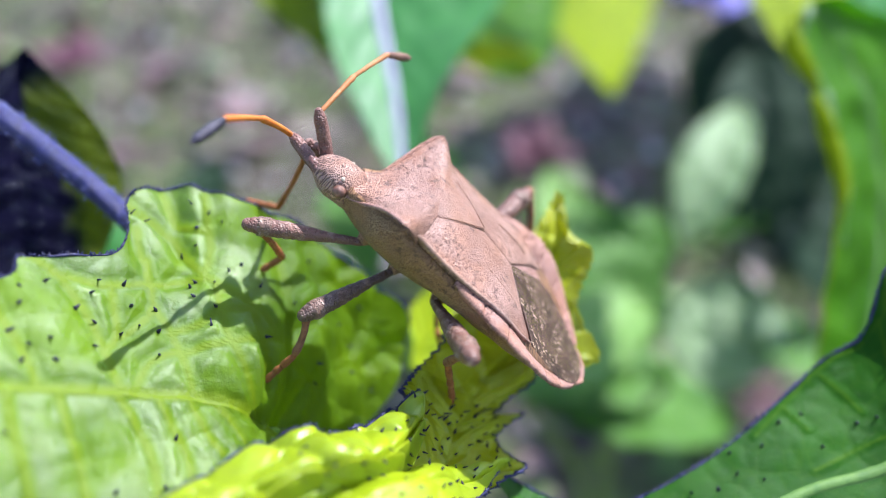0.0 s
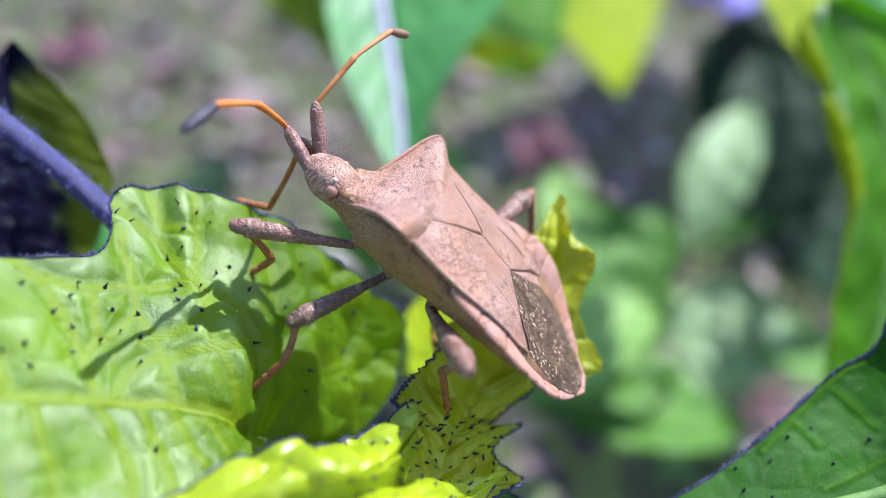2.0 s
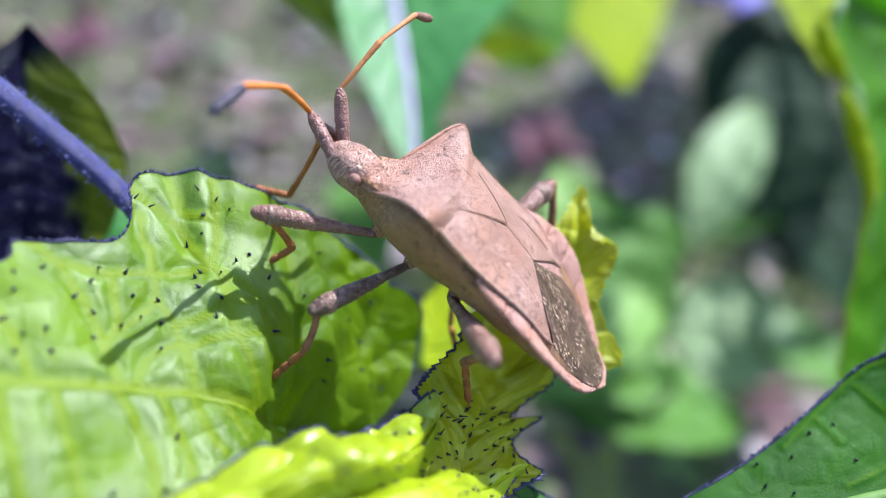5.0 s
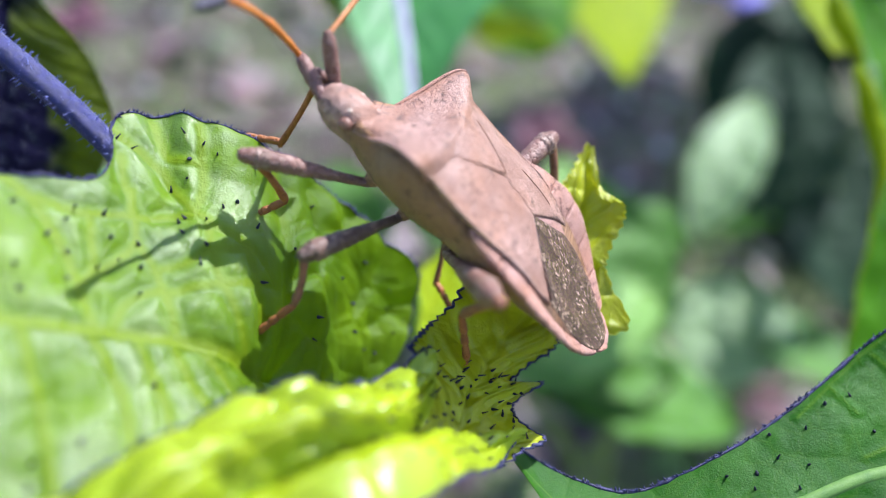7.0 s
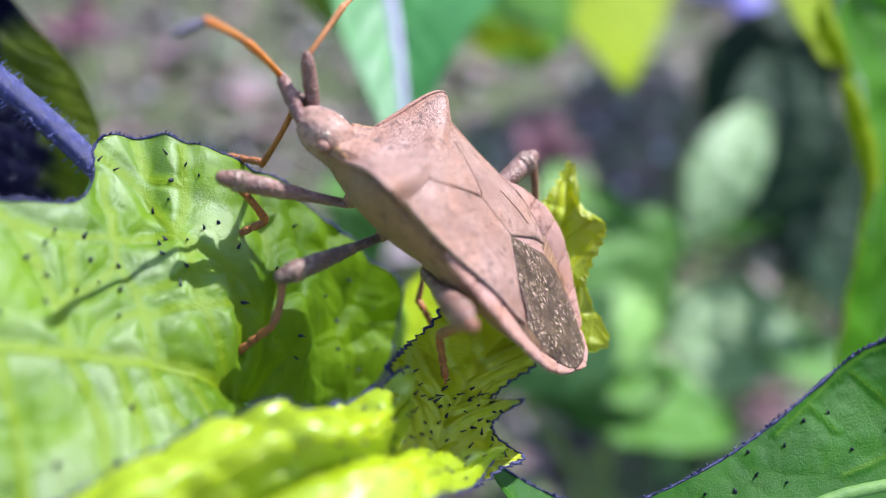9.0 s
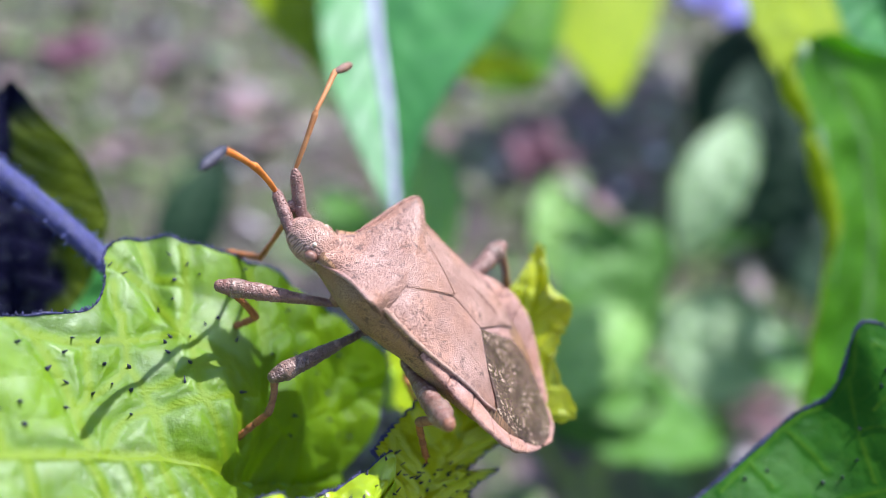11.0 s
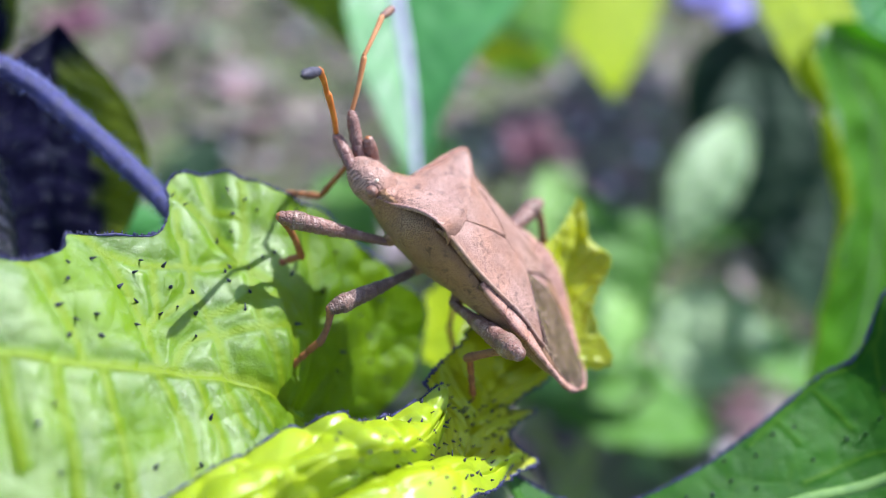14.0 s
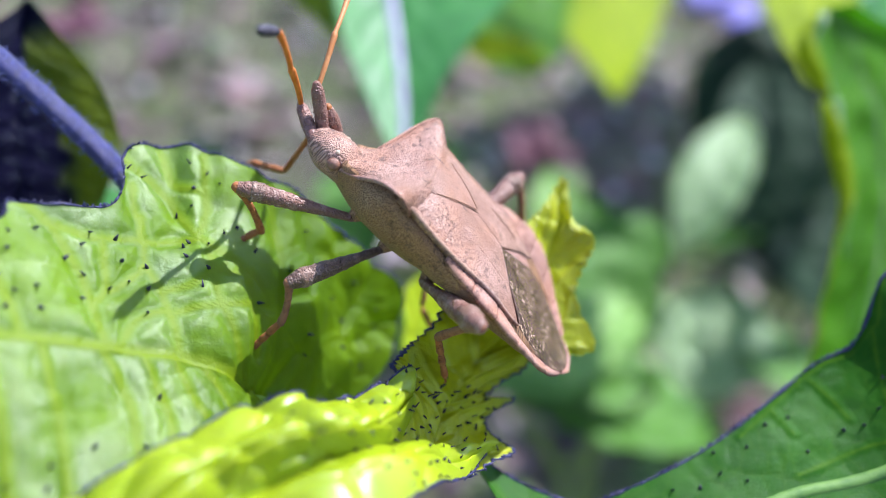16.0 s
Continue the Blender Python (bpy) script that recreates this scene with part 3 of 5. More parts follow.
NIBBLED = dict(
    left=[(-24.2, 17.2, 148.2), (-21.5, 18.5, 146.4), (-19.2, 19.0, 144.8), (-17.7, 20.6, 144.0), (-16.4, 22.1, 143.2), (-16.4, 23.2, 143.4), (-15.2, 24.2, 142.7), (-14.0, 25.5, 141.9), (-13.8, 26.9, 142.1), (-14.2, 28.3, 142.7), (-14.0, 29.2, 142.8), (-13.0, 30.4, 142.2), (-11.5, 30.3, 142.3), (-9.7, 30.4, 141.3), (-8.0, 31.4, 139.9), (-6.4, 31.9, 137.7), (-4.5, 32.0, 135.2), (-2.3, 31.6, 133.4), (-2.1, 30.4, 131.8), (-2.9, 28.6, 130.1)],
    rib=[(-24.5, 14.1, 148.2), (-17.8, 17.1, 143.3), (-16.6, 17.7, 142.4), (-15.8, 18.1, 141.8), (-15.0, 18.5, 141.2), (-14.3, 18.9, 140.7), (-13.6, 19.3, 140.2), (-12.9, 19.7, 139.7), (-12.1, 20.2, 139.1), (-11.3, 20.5, 138.6), (-10.7, 20.8, 138.2), (-10.1, 21.1, 137.7), (-9.5, 21.3, 137.2), (-8.8, 21.6, 136.4), (-8.2, 21.9, 135.4), (-7.6, 22.7, 133.8), (-7.0, 24.1, 131.8), (-6.3, 25.7, 129.9), (-5.4, 26.7, 129.1), (-4.3, 27.3, 129.1)],
    right=[(-23.6, 9.6, 143.7), (-16.5, 12.2, 139.1), (-15.3, 12.3, 138.3), (-14.1, 12.3, 138.0), (-13.3, 12.5, 137.5), (-12.6, 12.6, 137.4), (-11.9, 13.1, 137.2), (-11.1, 13.4, 137.1), (-10.6, 14.2, 136.8), (-10.1, 15.1, 136.7), (-9.5, 15.8, 136.7), (-9.1, 16.9, 136.6), (-8.7, 17.8, 136.4), (-8.3, 18.8, 136.0), (-7.8, 19.8, 135.4), (-7.1, 20.8, 134.5), (-6.6, 22.1, 132.9), (-5.9, 23.7, 131.2), (-5.2, 25.0, 130.1), (-4.2, 26.4, 129.2)],
)
FOLDED = dict(
    left=[(-11.8, 13.3, 138.8), (-10.1, 15.3, 138.7), (-8.4, 16.6, 138.8), (-6.5, 18.2, 138.8), (-4.9, 19.0, 138.8), (-4.0, 19.3, 138.1), (-2.7, 20.7, 137.2), (-1.0, 22.7, 136.6)],
    rib=[(-9.0, 12.2, 138.9), (-7.7, 13.8, 139.4), (-6.4, 15.0, 139.4), (-4.9, 16.0, 139.4), (-3.4, 16.7, 139.0), (-2.5, 17.4, 138.3), (-1.7, 19.0, 137.1), (-0.9, 21.5, 136.0)],
    right=[(-7.8, 11.7, 137.6), (-6.6, 13.6, 138.0), (-5.1, 15.3, 138.1), (-3.7, 16.3, 137.9), (-2.6, 17.3, 137.5), (-1.8, 18.3, 136.7), (-1.1, 19.7, 135.7), (-0.8, 21.6, 135.0)],
)
LOWER = dict(
    left=[(-9.1, 13.9, 137.3), (-7.1, 15.4, 137.6), (-5.3, 16.2, 137.7), (-3.8, 17.0, 137.7), (-2.2, 18.1, 137.0), (-0.5, 19.4, 136.0), (1.6, 21.0, 134.1), (3.2, 22.2, 132.4)],
    rib=[(-7.3, 12.8, 137.5), (-5.6, 14.1, 138.2), (-4.0, 14.9, 138.4), (-2.8, 15.5, 138.4), (-1.5, 16.6, 137.7), (-0.1, 18.3, 136.1), (1.3, 19.9, 134.3), (2.9, 21.8, 132.4)],
    right=[(-5.7, 12.2, 137.2), (-4.0, 13.3, 138.2), (-2.6, 14.0, 138.6), (-1.6, 14.6, 138.3), (-0.5, 15.9, 137.3), (0.6, 17.6, 135.7), (1.6, 19.4, 134.2), (2.5, 21.5, 132.5)],
)
CURLED = dict(
    left=[(-2.9, 19.0, 134.8), (-2.2, 19.8, 135.0), (-1.6, 20.5, 135.2), (-1.3, 21.2, 135.7), (-1.4, 21.8, 136.0), (-1.8, 22.6, 136.2), (-2.0, 23.0, 136.3), (-1.7, 23.7, 136.3), (-1.1, 24.4, 136.4), (-0.2, 25.7, 136.5), (0.4, 27.3, 136.8), (1.8, 28.7, 137.5), (3.3, 30.4, 138.4), (4.1, 31.2, 138.6), (4.8, 32.2, 138.8), (5.1, 32.9, 139.0), (5.8, 34.0, 139.6), (6.0, 34.2, 139.7)],
    rib=[(-0.1, 19.8, 133.7), (0.1, 20.5, 133.8), (0.4, 21.1, 133.9), (0.6, 21.8, 134.1), (0.8, 22.6, 134.2), (1.1, 23.1, 134.3), (1.4, 24.0, 134.4), (1.8, 24.8, 134.5), (2.2, 25.8, 134.6), (3.1, 26.8, 134.8), (3.9, 27.9, 135.3), (4.8, 28.9, 135.9), (5.4, 29.9, 136.6), (5.7, 30.9, 137.4), (5.9, 31.7, 138.0), (6.0, 32.7, 138.6), (6.0, 33.6, 139.3), (6.1, 34.1, 139.6)],
    right=[(1.6, 20.3, 132.6), (2.7, 21.6, 132.2), (3.5, 22.5, 131.9), (2.4, 23.4, 131.9), (2.3, 24.3, 132.0), (3.7, 25.3, 132.3), (2.2, 25.1, 132.2), (2.7, 25.7, 132.7), (4.3, 26.4, 133.4), (4.7, 27.0, 133.8), (5.7, 27.0, 133.8), (7.6, 27.3, 134.0), (6.8, 28.8, 135.7), (6.7, 29.5, 136.4), (7.3, 30.4, 137.7), (7.2, 31.1, 138.2), (6.3, 31.6, 138.4), (6.3, 34.1, 139.7)],
)
BEHIND = dict(
    left=[(-3.4, 35.0, 126.6), (-3.2, 37.3, 127.0), (-2.1, 39.7, 127.5), (-0.6, 41.9, 127.8)],
    rib=[(-2.3, 34.8, 126.3), (-1.5, 36.9, 126.4), (-0.5, 39.0, 126.5), (0.2, 41.6, 127.4)],
    right=[(-0.9, 34.5, 125.8), (0.2, 36.4, 125.7), (1.0, 38.5, 125.9), (0.8, 41.3, 126.9)],
)
UNDER = dict(
    left=[(-37.6, 38.0, 128.0), (-35.0, 41.1, 129.6), (-31.0, 43.6, 130.3), (-26.1, 46.0, 130.8), (-22.6, 46.6, 128.7)],
    rib=[(-37.2, 36.6, 126.0), (-34.2, 39.0, 126.5), (-30.1, 41.2, 126.8), (-25.7, 43.5, 127.1), (-21.9, 46.0, 127.9)],
    right=[(-35.5, 34.7, 123.3), (-31.7, 36.6, 123.1), (-27.9, 38.5, 122.9), (-23.8, 40.9, 123.5), (-21.2, 45.5, 127.2)],
)
CORNER = dict(
    left=[(2.2, 24.1, 130.0), (4.9, 22.6, 129.5), (7.5, 21.7, 129.5), (9.6, 22.1, 130.1), (12.7, 23.3, 131.2), (15.5, 24.9, 132.3), (18.9, 27.0, 134.2), (20.9, 27.6, 135.6), (22.0, 29.3, 138.5), (24.4, 28.9, 137.9)],
    rib=[(2.6, 23.0, 130.1), (5.6, 20.1, 129.4), (8.5, 18.9, 129.5), (11.5, 19.5, 130.3), (14.2, 20.4, 131.0), (16.9, 21.3, 131.7), (19.7, 21.9, 132.0), (22.1, 22.3, 133.1), (23.4, 22.5, 134.0), (24.7, 22.7, 134.9)],
    right=[(3.1, 21.9, 130.3), (6.3, 17.7, 128.9), (9.5, 16.3, 128.7), (12.7, 16.2, 129.0), (15.6, 16.4, 129.4), (18.4, 17.0, 130.2), (20.8, 17.7, 131.1), (23.2, 18.5, 132.3), (24.2, 19.2, 133.3), (25.3, 19.8, 134.2)],
)
UPRIGHT = dict(
    left=[(29.2, 60.0, 142.2), (27.1, 57.7, 141.1), (27.3, 56.0, 139.2), (29.0, 54.8, 137.0), (28.8, 54.2, 136.1), (30.5, 51.3, 132.5), (30.2, 48.3, 128.4), (29.4, 44.8, 123.3), (28.6, 41.0, 117.8)],
    rib=[(30.4, 61.0, 142.4), (32.7, 61.1, 140.2), (34.5, 60.1, 137.7), (35.7, 58.3, 135.2), (36.2, 56.8, 133.0), (36.9, 54.4, 129.5), (36.7, 51.1, 125.4), (35.6, 46.8, 120.4), (32.6, 41.4, 115.5)],
    right=[(31.7, 61.6, 142.1), (39.3, 64.1, 139.3), (43.3, 64.2, 136.7), (45.8, 63.1, 133.9), (46.8, 61.1, 131.0), (47.3, 57.9, 127.6), (46.4, 53.8, 123.0), (43.0, 48.3, 118.5), (35.7, 41.3, 114.3)],
)
HANGING = dict(
    left=[(-13.5, 105.1, 151.9), (-13.8, 89.0, 143.3), (-12.3, 76.2, 137.7), (-10.5, 68.8, 134.5), (-7.5, 62.4, 131.2), (-4.2, 56.5, 127.9)],
    rib=[(-8.8, 107.0, 151.7), (-8.3, 90.8, 143.0), (-6.9, 78.6, 137.0), (-5.3, 70.0, 133.4), (-4.2, 63.3, 130.7), (-3.4, 56.0, 127.2)],
    right=[(13.1, 101.3, 152.2), (10.9, 87.2, 143.6), (6.0, 75.2, 138.0), (1.4, 67.6, 134.6), (-1.4, 61.9, 131.1), (-2.8, 56.3, 127.6)],
)
GOLDEN = dict(
    left=[(-37.9, 124.7, 148.2), (-32.5, 112.6, 142.5), (-26.2, 97.8, 135.6), (-20.4, 87.8, 133.0), (-15.4, 81.0, 131.9), (-11.9, 76.3, 130.9)],
    rib=[(-27.9, 124.7, 148.2), (-23.8, 112.6, 142.5), (-19.7, 98.6, 136.8), (-16.0, 88.6, 134.1), (-13.5, 81.4, 132.4), (-11.7, 76.3, 130.9)],
    right=[(-19.3, 128.5, 147.8), (-16.5, 116.3, 141.9), (-13.5, 100.3, 136.4), (-12.0, 90.3, 133.6), (-11.3, 82.4, 132.1), (-11.3, 76.3, 130.9)],
)
BACKLIT = dict(
    left=[(6.0, 258.9, 150.1), (10.2, 223.4, 128.1), (15.7, 192.1, 112.1), (21.6, 175.3, 105.4), (29.2, 160.3, 101.2), (34.9, 145.9, 97.9)],
    rib=[(40.0, 262.9, 149.9), (40.1, 227.0, 127.6), (39.1, 195.5, 111.3), (38.1, 174.1, 103.7), (37.2, 159.2, 99.6), (35.8, 145.7, 97.6)],
    right=[(73.6, 274.6, 149.5), (67.6, 238.0, 126.0), (57.9, 202.4, 109.6), (50.9, 181.5, 102.7), (44.0, 163.1, 99.5), (36.6, 145.9, 97.9)],
)
SHADED = dict(
    left=[(1.9, 163.8, 129.3), (0.6, 142.8, 122.4), (1.6, 128.1, 118.6), (3.4, 118.3, 116.1), (7.8, 113.3, 114.7), (14.2, 113.8, 115.4)],
    rib=[(13.8, 167.3, 128.6), (12.6, 146.2, 121.5), (11.7, 132.0, 118.3), (11.8, 124.8, 116.7), (12.7, 118.3, 116.1), (15.1, 114.1, 115.8)],
    right=[(28.0, 174.5, 127.2), (24.6, 153.0, 119.7), (21.6, 137.5, 117.6), (20.1, 128.6, 116.4), (18.6, 120.2, 115.9), (16.1, 114.8, 115.7)],
)
GLOWING = dict(
    left=[(2.6, 117.1, 118.1), (4.7, 118.1, 119.4), (9.7, 117.7, 118.8), (13.9, 116.7, 117.5), (16.4, 115.7, 116.0)],
    rib=[(2.7, 116.3, 116.9), (5.6, 116.4, 117.0), (9.7, 115.9, 116.3), (13.6, 115.3, 115.5), (16.4, 115.6, 115.8)],
    right=[(2.9, 115.7, 116.0), (6.1, 114.8, 114.8), (9.9, 114.2, 113.9), (13.4, 114.1, 113.7), (16.5, 115.4, 115.6)],
)
SUNLIT = dict(
    left=[(36.9, 120.9, 148.6), (36.0, 103.3, 140.6), (35.9, 89.7, 135.7), (36.1, 82.1, 133.4), (36.2, 76.5, 132.3), (36.7, 72.6, 131.3)],
    rib=[(49.0, 122.8, 148.4), (46.0, 105.0, 140.3), (43.4, 91.4, 135.2), (41.2, 82.8, 133.2), (39.3, 77.1, 132.0), (37.5, 72.6, 131.3)],
    right=[(63.3, 128.5, 147.8), (58.1, 110.4, 139.3), (52.1, 94.8, 134.3), (47.4, 85.4, 132.4), (43.1, 78.7, 131.4), (39.0, 73.5, 130.9)],
)
BLUISH = dict(
    left=[(33.2, 72.7, 148.7), (34.7, 69.8, 144.6), (35.7, 67.4, 141.2), (37.2, 65.1, 137.9), (39.3, 63.1, 135.0)],
    rib=[(41.1, 78.1, 147.9), (42.2, 75.0, 143.4), (43.0, 72.5, 139.8), (43.2, 69.0, 136.6), (42.6, 64.7, 134.4)],
    right=[(48.7, 76.3, 148.1), (48.7, 73.2, 143.8), (48.1, 70.8, 140.3), (47.1, 68.4, 136.8), (44.4, 64.7, 134.4)],
)
OLIVE = dict(
    left=[(-25.9, 43.8, 144.3), (-27.9, 42.1, 142.5), (-29.3, 40.5, 140.7), (-30.3, 38.5, 138.5), (-30.3, 36.4, 136.1), (-29.5, 34.4, 133.8), (-27.9, 33.0, 132.4)],
    rib=[(-25.9, 44.2, 144.2), (-26.0, 42.6, 142.0), (-26.0, 40.9, 139.6), (-25.8, 39.3, 137.3), (-25.7, 37.6, 134.9), (-25.5, 36.2, 132.9), (-25.5, 35.0, 131.1)],
    right=[(-25.5, 43.6, 144.5), (-23.6, 42.6, 142.8), (-21.5, 41.4, 140.9), (-20.1, 40.2, 138.9), (-19.7, 38.9, 136.8), (-20.8, 37.3, 134.1), (-22.5, 35.8, 131.7)],
)
STRIP = dict(
    left=[(-27.0, 31.7, 147.7), (-27.1, 30.3, 145.7), (-26.9, 28.8, 143.6), (-26.8, 27.3, 141.4), (-26.4, 26.2, 139.9), (-25.8, 25.5, 138.9)],
    rib=[(-25.0, 33.5, 148.5), (-24.6, 32.1, 146.6), (-24.3, 30.7, 144.6), (-24.0, 29.3, 142.6), (-23.8, 27.9, 140.6), (-23.3, 26.6, 138.8)],
    right=[(-26.2, 35.5, 147.4), (-25.5, 33.7, 144.1), (-24.5, 32.7, 142.0), (-24.0, 31.7, 139.9), (-23.7, 30.8, 138.0), (-23.6, 29.9, 135.9)],
)
DARKTOP = dict(
    left=[(-35.0, 52.0, 147.9), (-34.2, 50.0, 145.2), (-33.6, 48.1, 142.3), (-32.8, 47.1, 141.0)],
    rib=[(-33.3, 52.8, 147.9), (-32.8, 50.8, 145.1), (-32.4, 48.8, 142.2), (-32.3, 47.5, 140.4)],
    right=[(-30.0, 52.2, 148.3), (-30.3, 50.2, 145.4), (-30.7, 48.2, 142.5), (-31.2, 47.1, 140.9)],
)
CORNER_VEINS = [
    [(1.000, -0.93), (0.975, -0.85), (0.818, -0.90), (0.693, -0.97), (0.593, -0.93), (0.535, -0.87)],
    [(0.815, -0.88), (0.790, -0.62), (0.777, -0.25)],
    [(0.657, -0.92), (0.700, -0.47)],
    [(0.845, -0.58), (0.965, -0.53)],
    [(0.878, -1.00), (0.830, -0.87)],
    [(1.000, -0.03), (0.888, -0.08), (0.770, -0.18), (0.700, -0.22), (0.580, -0.18)],
    [(0.760, -1.00), (0.748, -1.00)],
    [(0.640, -1.00), (0.638, -0.93)],
    [(0.790, -0.62), (0.925, -0.27)],
    [(0.593, -0.93), (0.605, -0.57)],
]
UPPER_VEINS = [
    [(0.485, -0.98), (0.565, -0.78), (0.630, -0.57), (0.708, -0.48), (0.748, -0.38)],
    [(0.638, -0.97), (0.642, -0.82), (0.645, -0.72), (0.638, -0.62), (0.628, -0.57)],
    [(0.628, -0.55), (0.557, -0.52), (0.487, -0.55), (0.335, -0.82), (0.300, -0.88)],
    [(0.278, -1.00), (0.305, -0.88), (0.330, -0.65), (0.385, -0.18), (0.405, -0.03)],
    [(0.372, -0.77), (0.385, -0.57), (0.395, -0.37), (0.372, -0.28)],
    [(0.525, -0.65), (0.520, -0.42), (0.542, -0.30), (0.555, -0.20), (0.578, 0.00)],
    [(0.647, -0.53), (0.650, -0.40), (0.662, -0.28), (0.708, -0.10), (0.735, -0.02)],
    [(0.540, -0.28), (0.605, -0.32), (0.647, -0.40), (0.708, -0.48)],
    [(0.560, -0.18), (0.662, -0.27), (0.715, -0.33), (0.745, -0.38)],
    [(0.700, -0.47), (0.715, -0.33), (0.730, -0.23), (0.743, -0.15)],
]
FINE_VEINS = [
    [(0.175, -1.00), (0.190, -0.88), (0.208, -0.52), (0.238, -0.23), (0.253, 0.00)],
    [(0.403, -0.35), (0.485, -0.37), (0.520, -0.42)],
    [(0.432, -0.02), (0.468, -0.15), (0.555, -0.20)],
    [(0.510, -0.82), (0.510, -0.70), (0.520, -0.62), (0.512, -0.53)],
    [(0.568, -0.97), (0.575, -0.88), (0.590, -0.80), (0.642, -0.80)],
    [(0.052, 0.00), (0.158, 0.00), (0.315, 0.00), (0.527, 0.00), (0.738, 0.00)],
]
LOWER_VEINS = [
    [(0.285, 0.01), (0.305, 0.22), (0.338, 0.51), (0.367, 1.00)],
    [(0.395, 0.01), (0.438, 0.22), (0.473, 0.46), (0.503, 1.00)],
    [(0.475, 0.01), (0.525, 0.27), (0.562, 0.54), (0.575, 1.00)],
    [(0.560, 0.02), (0.613, 0.34), (0.655, 0.62)],
    [(0.635, 0.02), (0.677, 0.24), (0.710, 0.52)],
    [(0.193, 0.01), (0.205, 0.25), (0.230, 0.49), (0.263, 1.00)],
    [(0.113, 0.01), (0.118, 0.25), (0.143, 0.56)],
]
LOBE_VEINS = [
    [(0.720, -0.97), (0.738, -0.80), (0.755, -0.63), (0.777, -0.22), (0.772, -0.03)],
    [(0.772, -0.93), (0.790, -0.80), (0.805, -0.65), (0.845, -0.48), (0.902, -0.17)],
    [(0.815, -0.93), (0.848, -0.83), (0.875, -0.68), (0.943, -0.45)],
    [(0.750, -0.62), (0.790, -0.80), (0.848, -0.83), (0.885, -0.90)],
    [(0.772, -0.47), (0.807, -0.62), (0.875, -0.68), (0.922, -0.88)],
]


def plant(name, label, stem_path, stem_radii, material=STEM_MAT):
    """A plant's root, an Empty where its stem meets the soil; its stem and leaves are parts of it."""
    root = tagged(new(name), label, "plant")
    part("stem", tube([spline(stem_path, i / 24) for i in range(25)], [stem_radii[0] + (stem_radii[1] - stem_radii[0]) * i / 24 for i in range(25)], 10, 0.05), material, root)
    return root


def petiole(parent, path, r0, r1, material=RIB_GREEN):
    return part("leaf_stalk", tube([spline(path, i / 20) for i in range(21)], [r0 + (r1 - r0) * i / 20 for i in range(21)], 8, 0.05), material, parent)


# ground: one sheet to the horizon, finer near the plants
def ground():
    bm = bmesh.new()
    rings = [0.0, 40, 80, 120, 160, 200, 250, 300, 360, 430, 520, 650, 900, 1500, 4000, 20000, 120000, 1000000]
    sides, grid = 72, []
    for r in rings:
        row = []
        for k in range(sides):
            a = 2 * math.pi * k / sides
            x, y = r * math.cos(a), 150 + r * math.sin(a)
            z = 5.0 * noise.noise(Vector((x, y, 0)) * 0.02) + 2.0 * noise.noise(Vector((x, y, 3)) * 0.07) if r < 4000 else 0.0
            row.append(bm.verts.new((x, y, z)))
        grid.append(row)
    for a, b in zip(grid[1:], grid[2:]):
        for k in range(sides):
            bm.faces.new((a[k], b[k], b[(k + 1) % sides], a[(k + 1) % sides]))
    centre = grid[0][0]
    for v in grid[0][1:]:
        bm.verts.remove(v)
    for k in range(sides):
        bm.faces.new((centre, grid[1][k], grid[1][(k + 1) % sides]))
    return tagged(finish("ground", bm, SOIL), "bare brown garden soil with moss and litter", "soil", kind="structure")


def litter():
    """Crumbs, dry leaf scraps and pebbles on the soil."""
    rnd = random.Random(11)
    bm = bmesh.new()
    for _ in range(2600):
        a = rnd.uniform(0.15, math.pi - 0.15)
        r = 60 + 520 * rnd.random() ** 0.8
        x, y = r * math.cos(a), 20 + r * math.sin(a)
        s = rnd.uniform(2.0, 9.0) * (1 + 0.8 * (rnd.random() < 0.1))
        z = 5.0 * noise.noise(Vector((x, y, 0)) * 0.02) + 2.0 * noise.noise(Vector((x, y, 3)) * 0.07)
        turn = Euler((rnd.uniform(-0.7, 0.7), rnd.uniform(-0.7, 0.7), rnd.uniform(0, 6.3))).to_matrix()
        flat = rnd.uniform(0.12, 0.7)
        corners = []
        for sx, sy, sz in ((1, 0, 0), (0.3, 0.8, 0), (-0.8, 0.5, 0), (-0.7, -0.6, 0), (0.4, -0.8, 0), (0, 0, flat), (0, 0, -flat)):
            corners.append(bm.verts.new(Vector((x, y, z + s * 0.25)) + turn @ (Vector((sx, sy, sz)) * s * rnd.uniform(0.75, 1.15))))
        for i in range(5):
            bm.faces.new((corners[i], corners[(i + 1) % 5], corners[5]))
            bm.faces.new((corners[(i + 1) % 5], corners[i], corners[6]))
    return tagged(finish("ground_litter", bm, LITTER, smooth=False), "brown, grey and reddish litter scattered over the soil", "litter", kind="stuff")


ground()
litter()


def pebble(x, y, size, seed):
    """A smooth pale stone half sunk in the soil, added where the soil only glints."""
    bm = bmesh.new()
    blob(bm, (0, 0, 0), (size, size * 0.8, size * 0.6), 14, 10)
    for v in bm.verts:
        v.co *= 1 + 0.25 * noise.noise(v.co * (1.4 / size) + Vector((seed * 3.7, 0, 0)))
    z = 5.0 * noise.noise(Vector((x, y, 0)) * 0.02) + 2.0 * noise.noise(Vector((x, y, 3)) * 0.07)
    stone = tagged(finish("pebble", bm, GLINT_STONE), "small smooth pale grey pebble added in place of a glint on the soil", "pebble", "pebbles on the soil")
    stone.matrix_world = pose(x * MM, y * MM, (z + 2.5 + size * 0.35) * MM, 0, 0, seed * 47)
    return stone


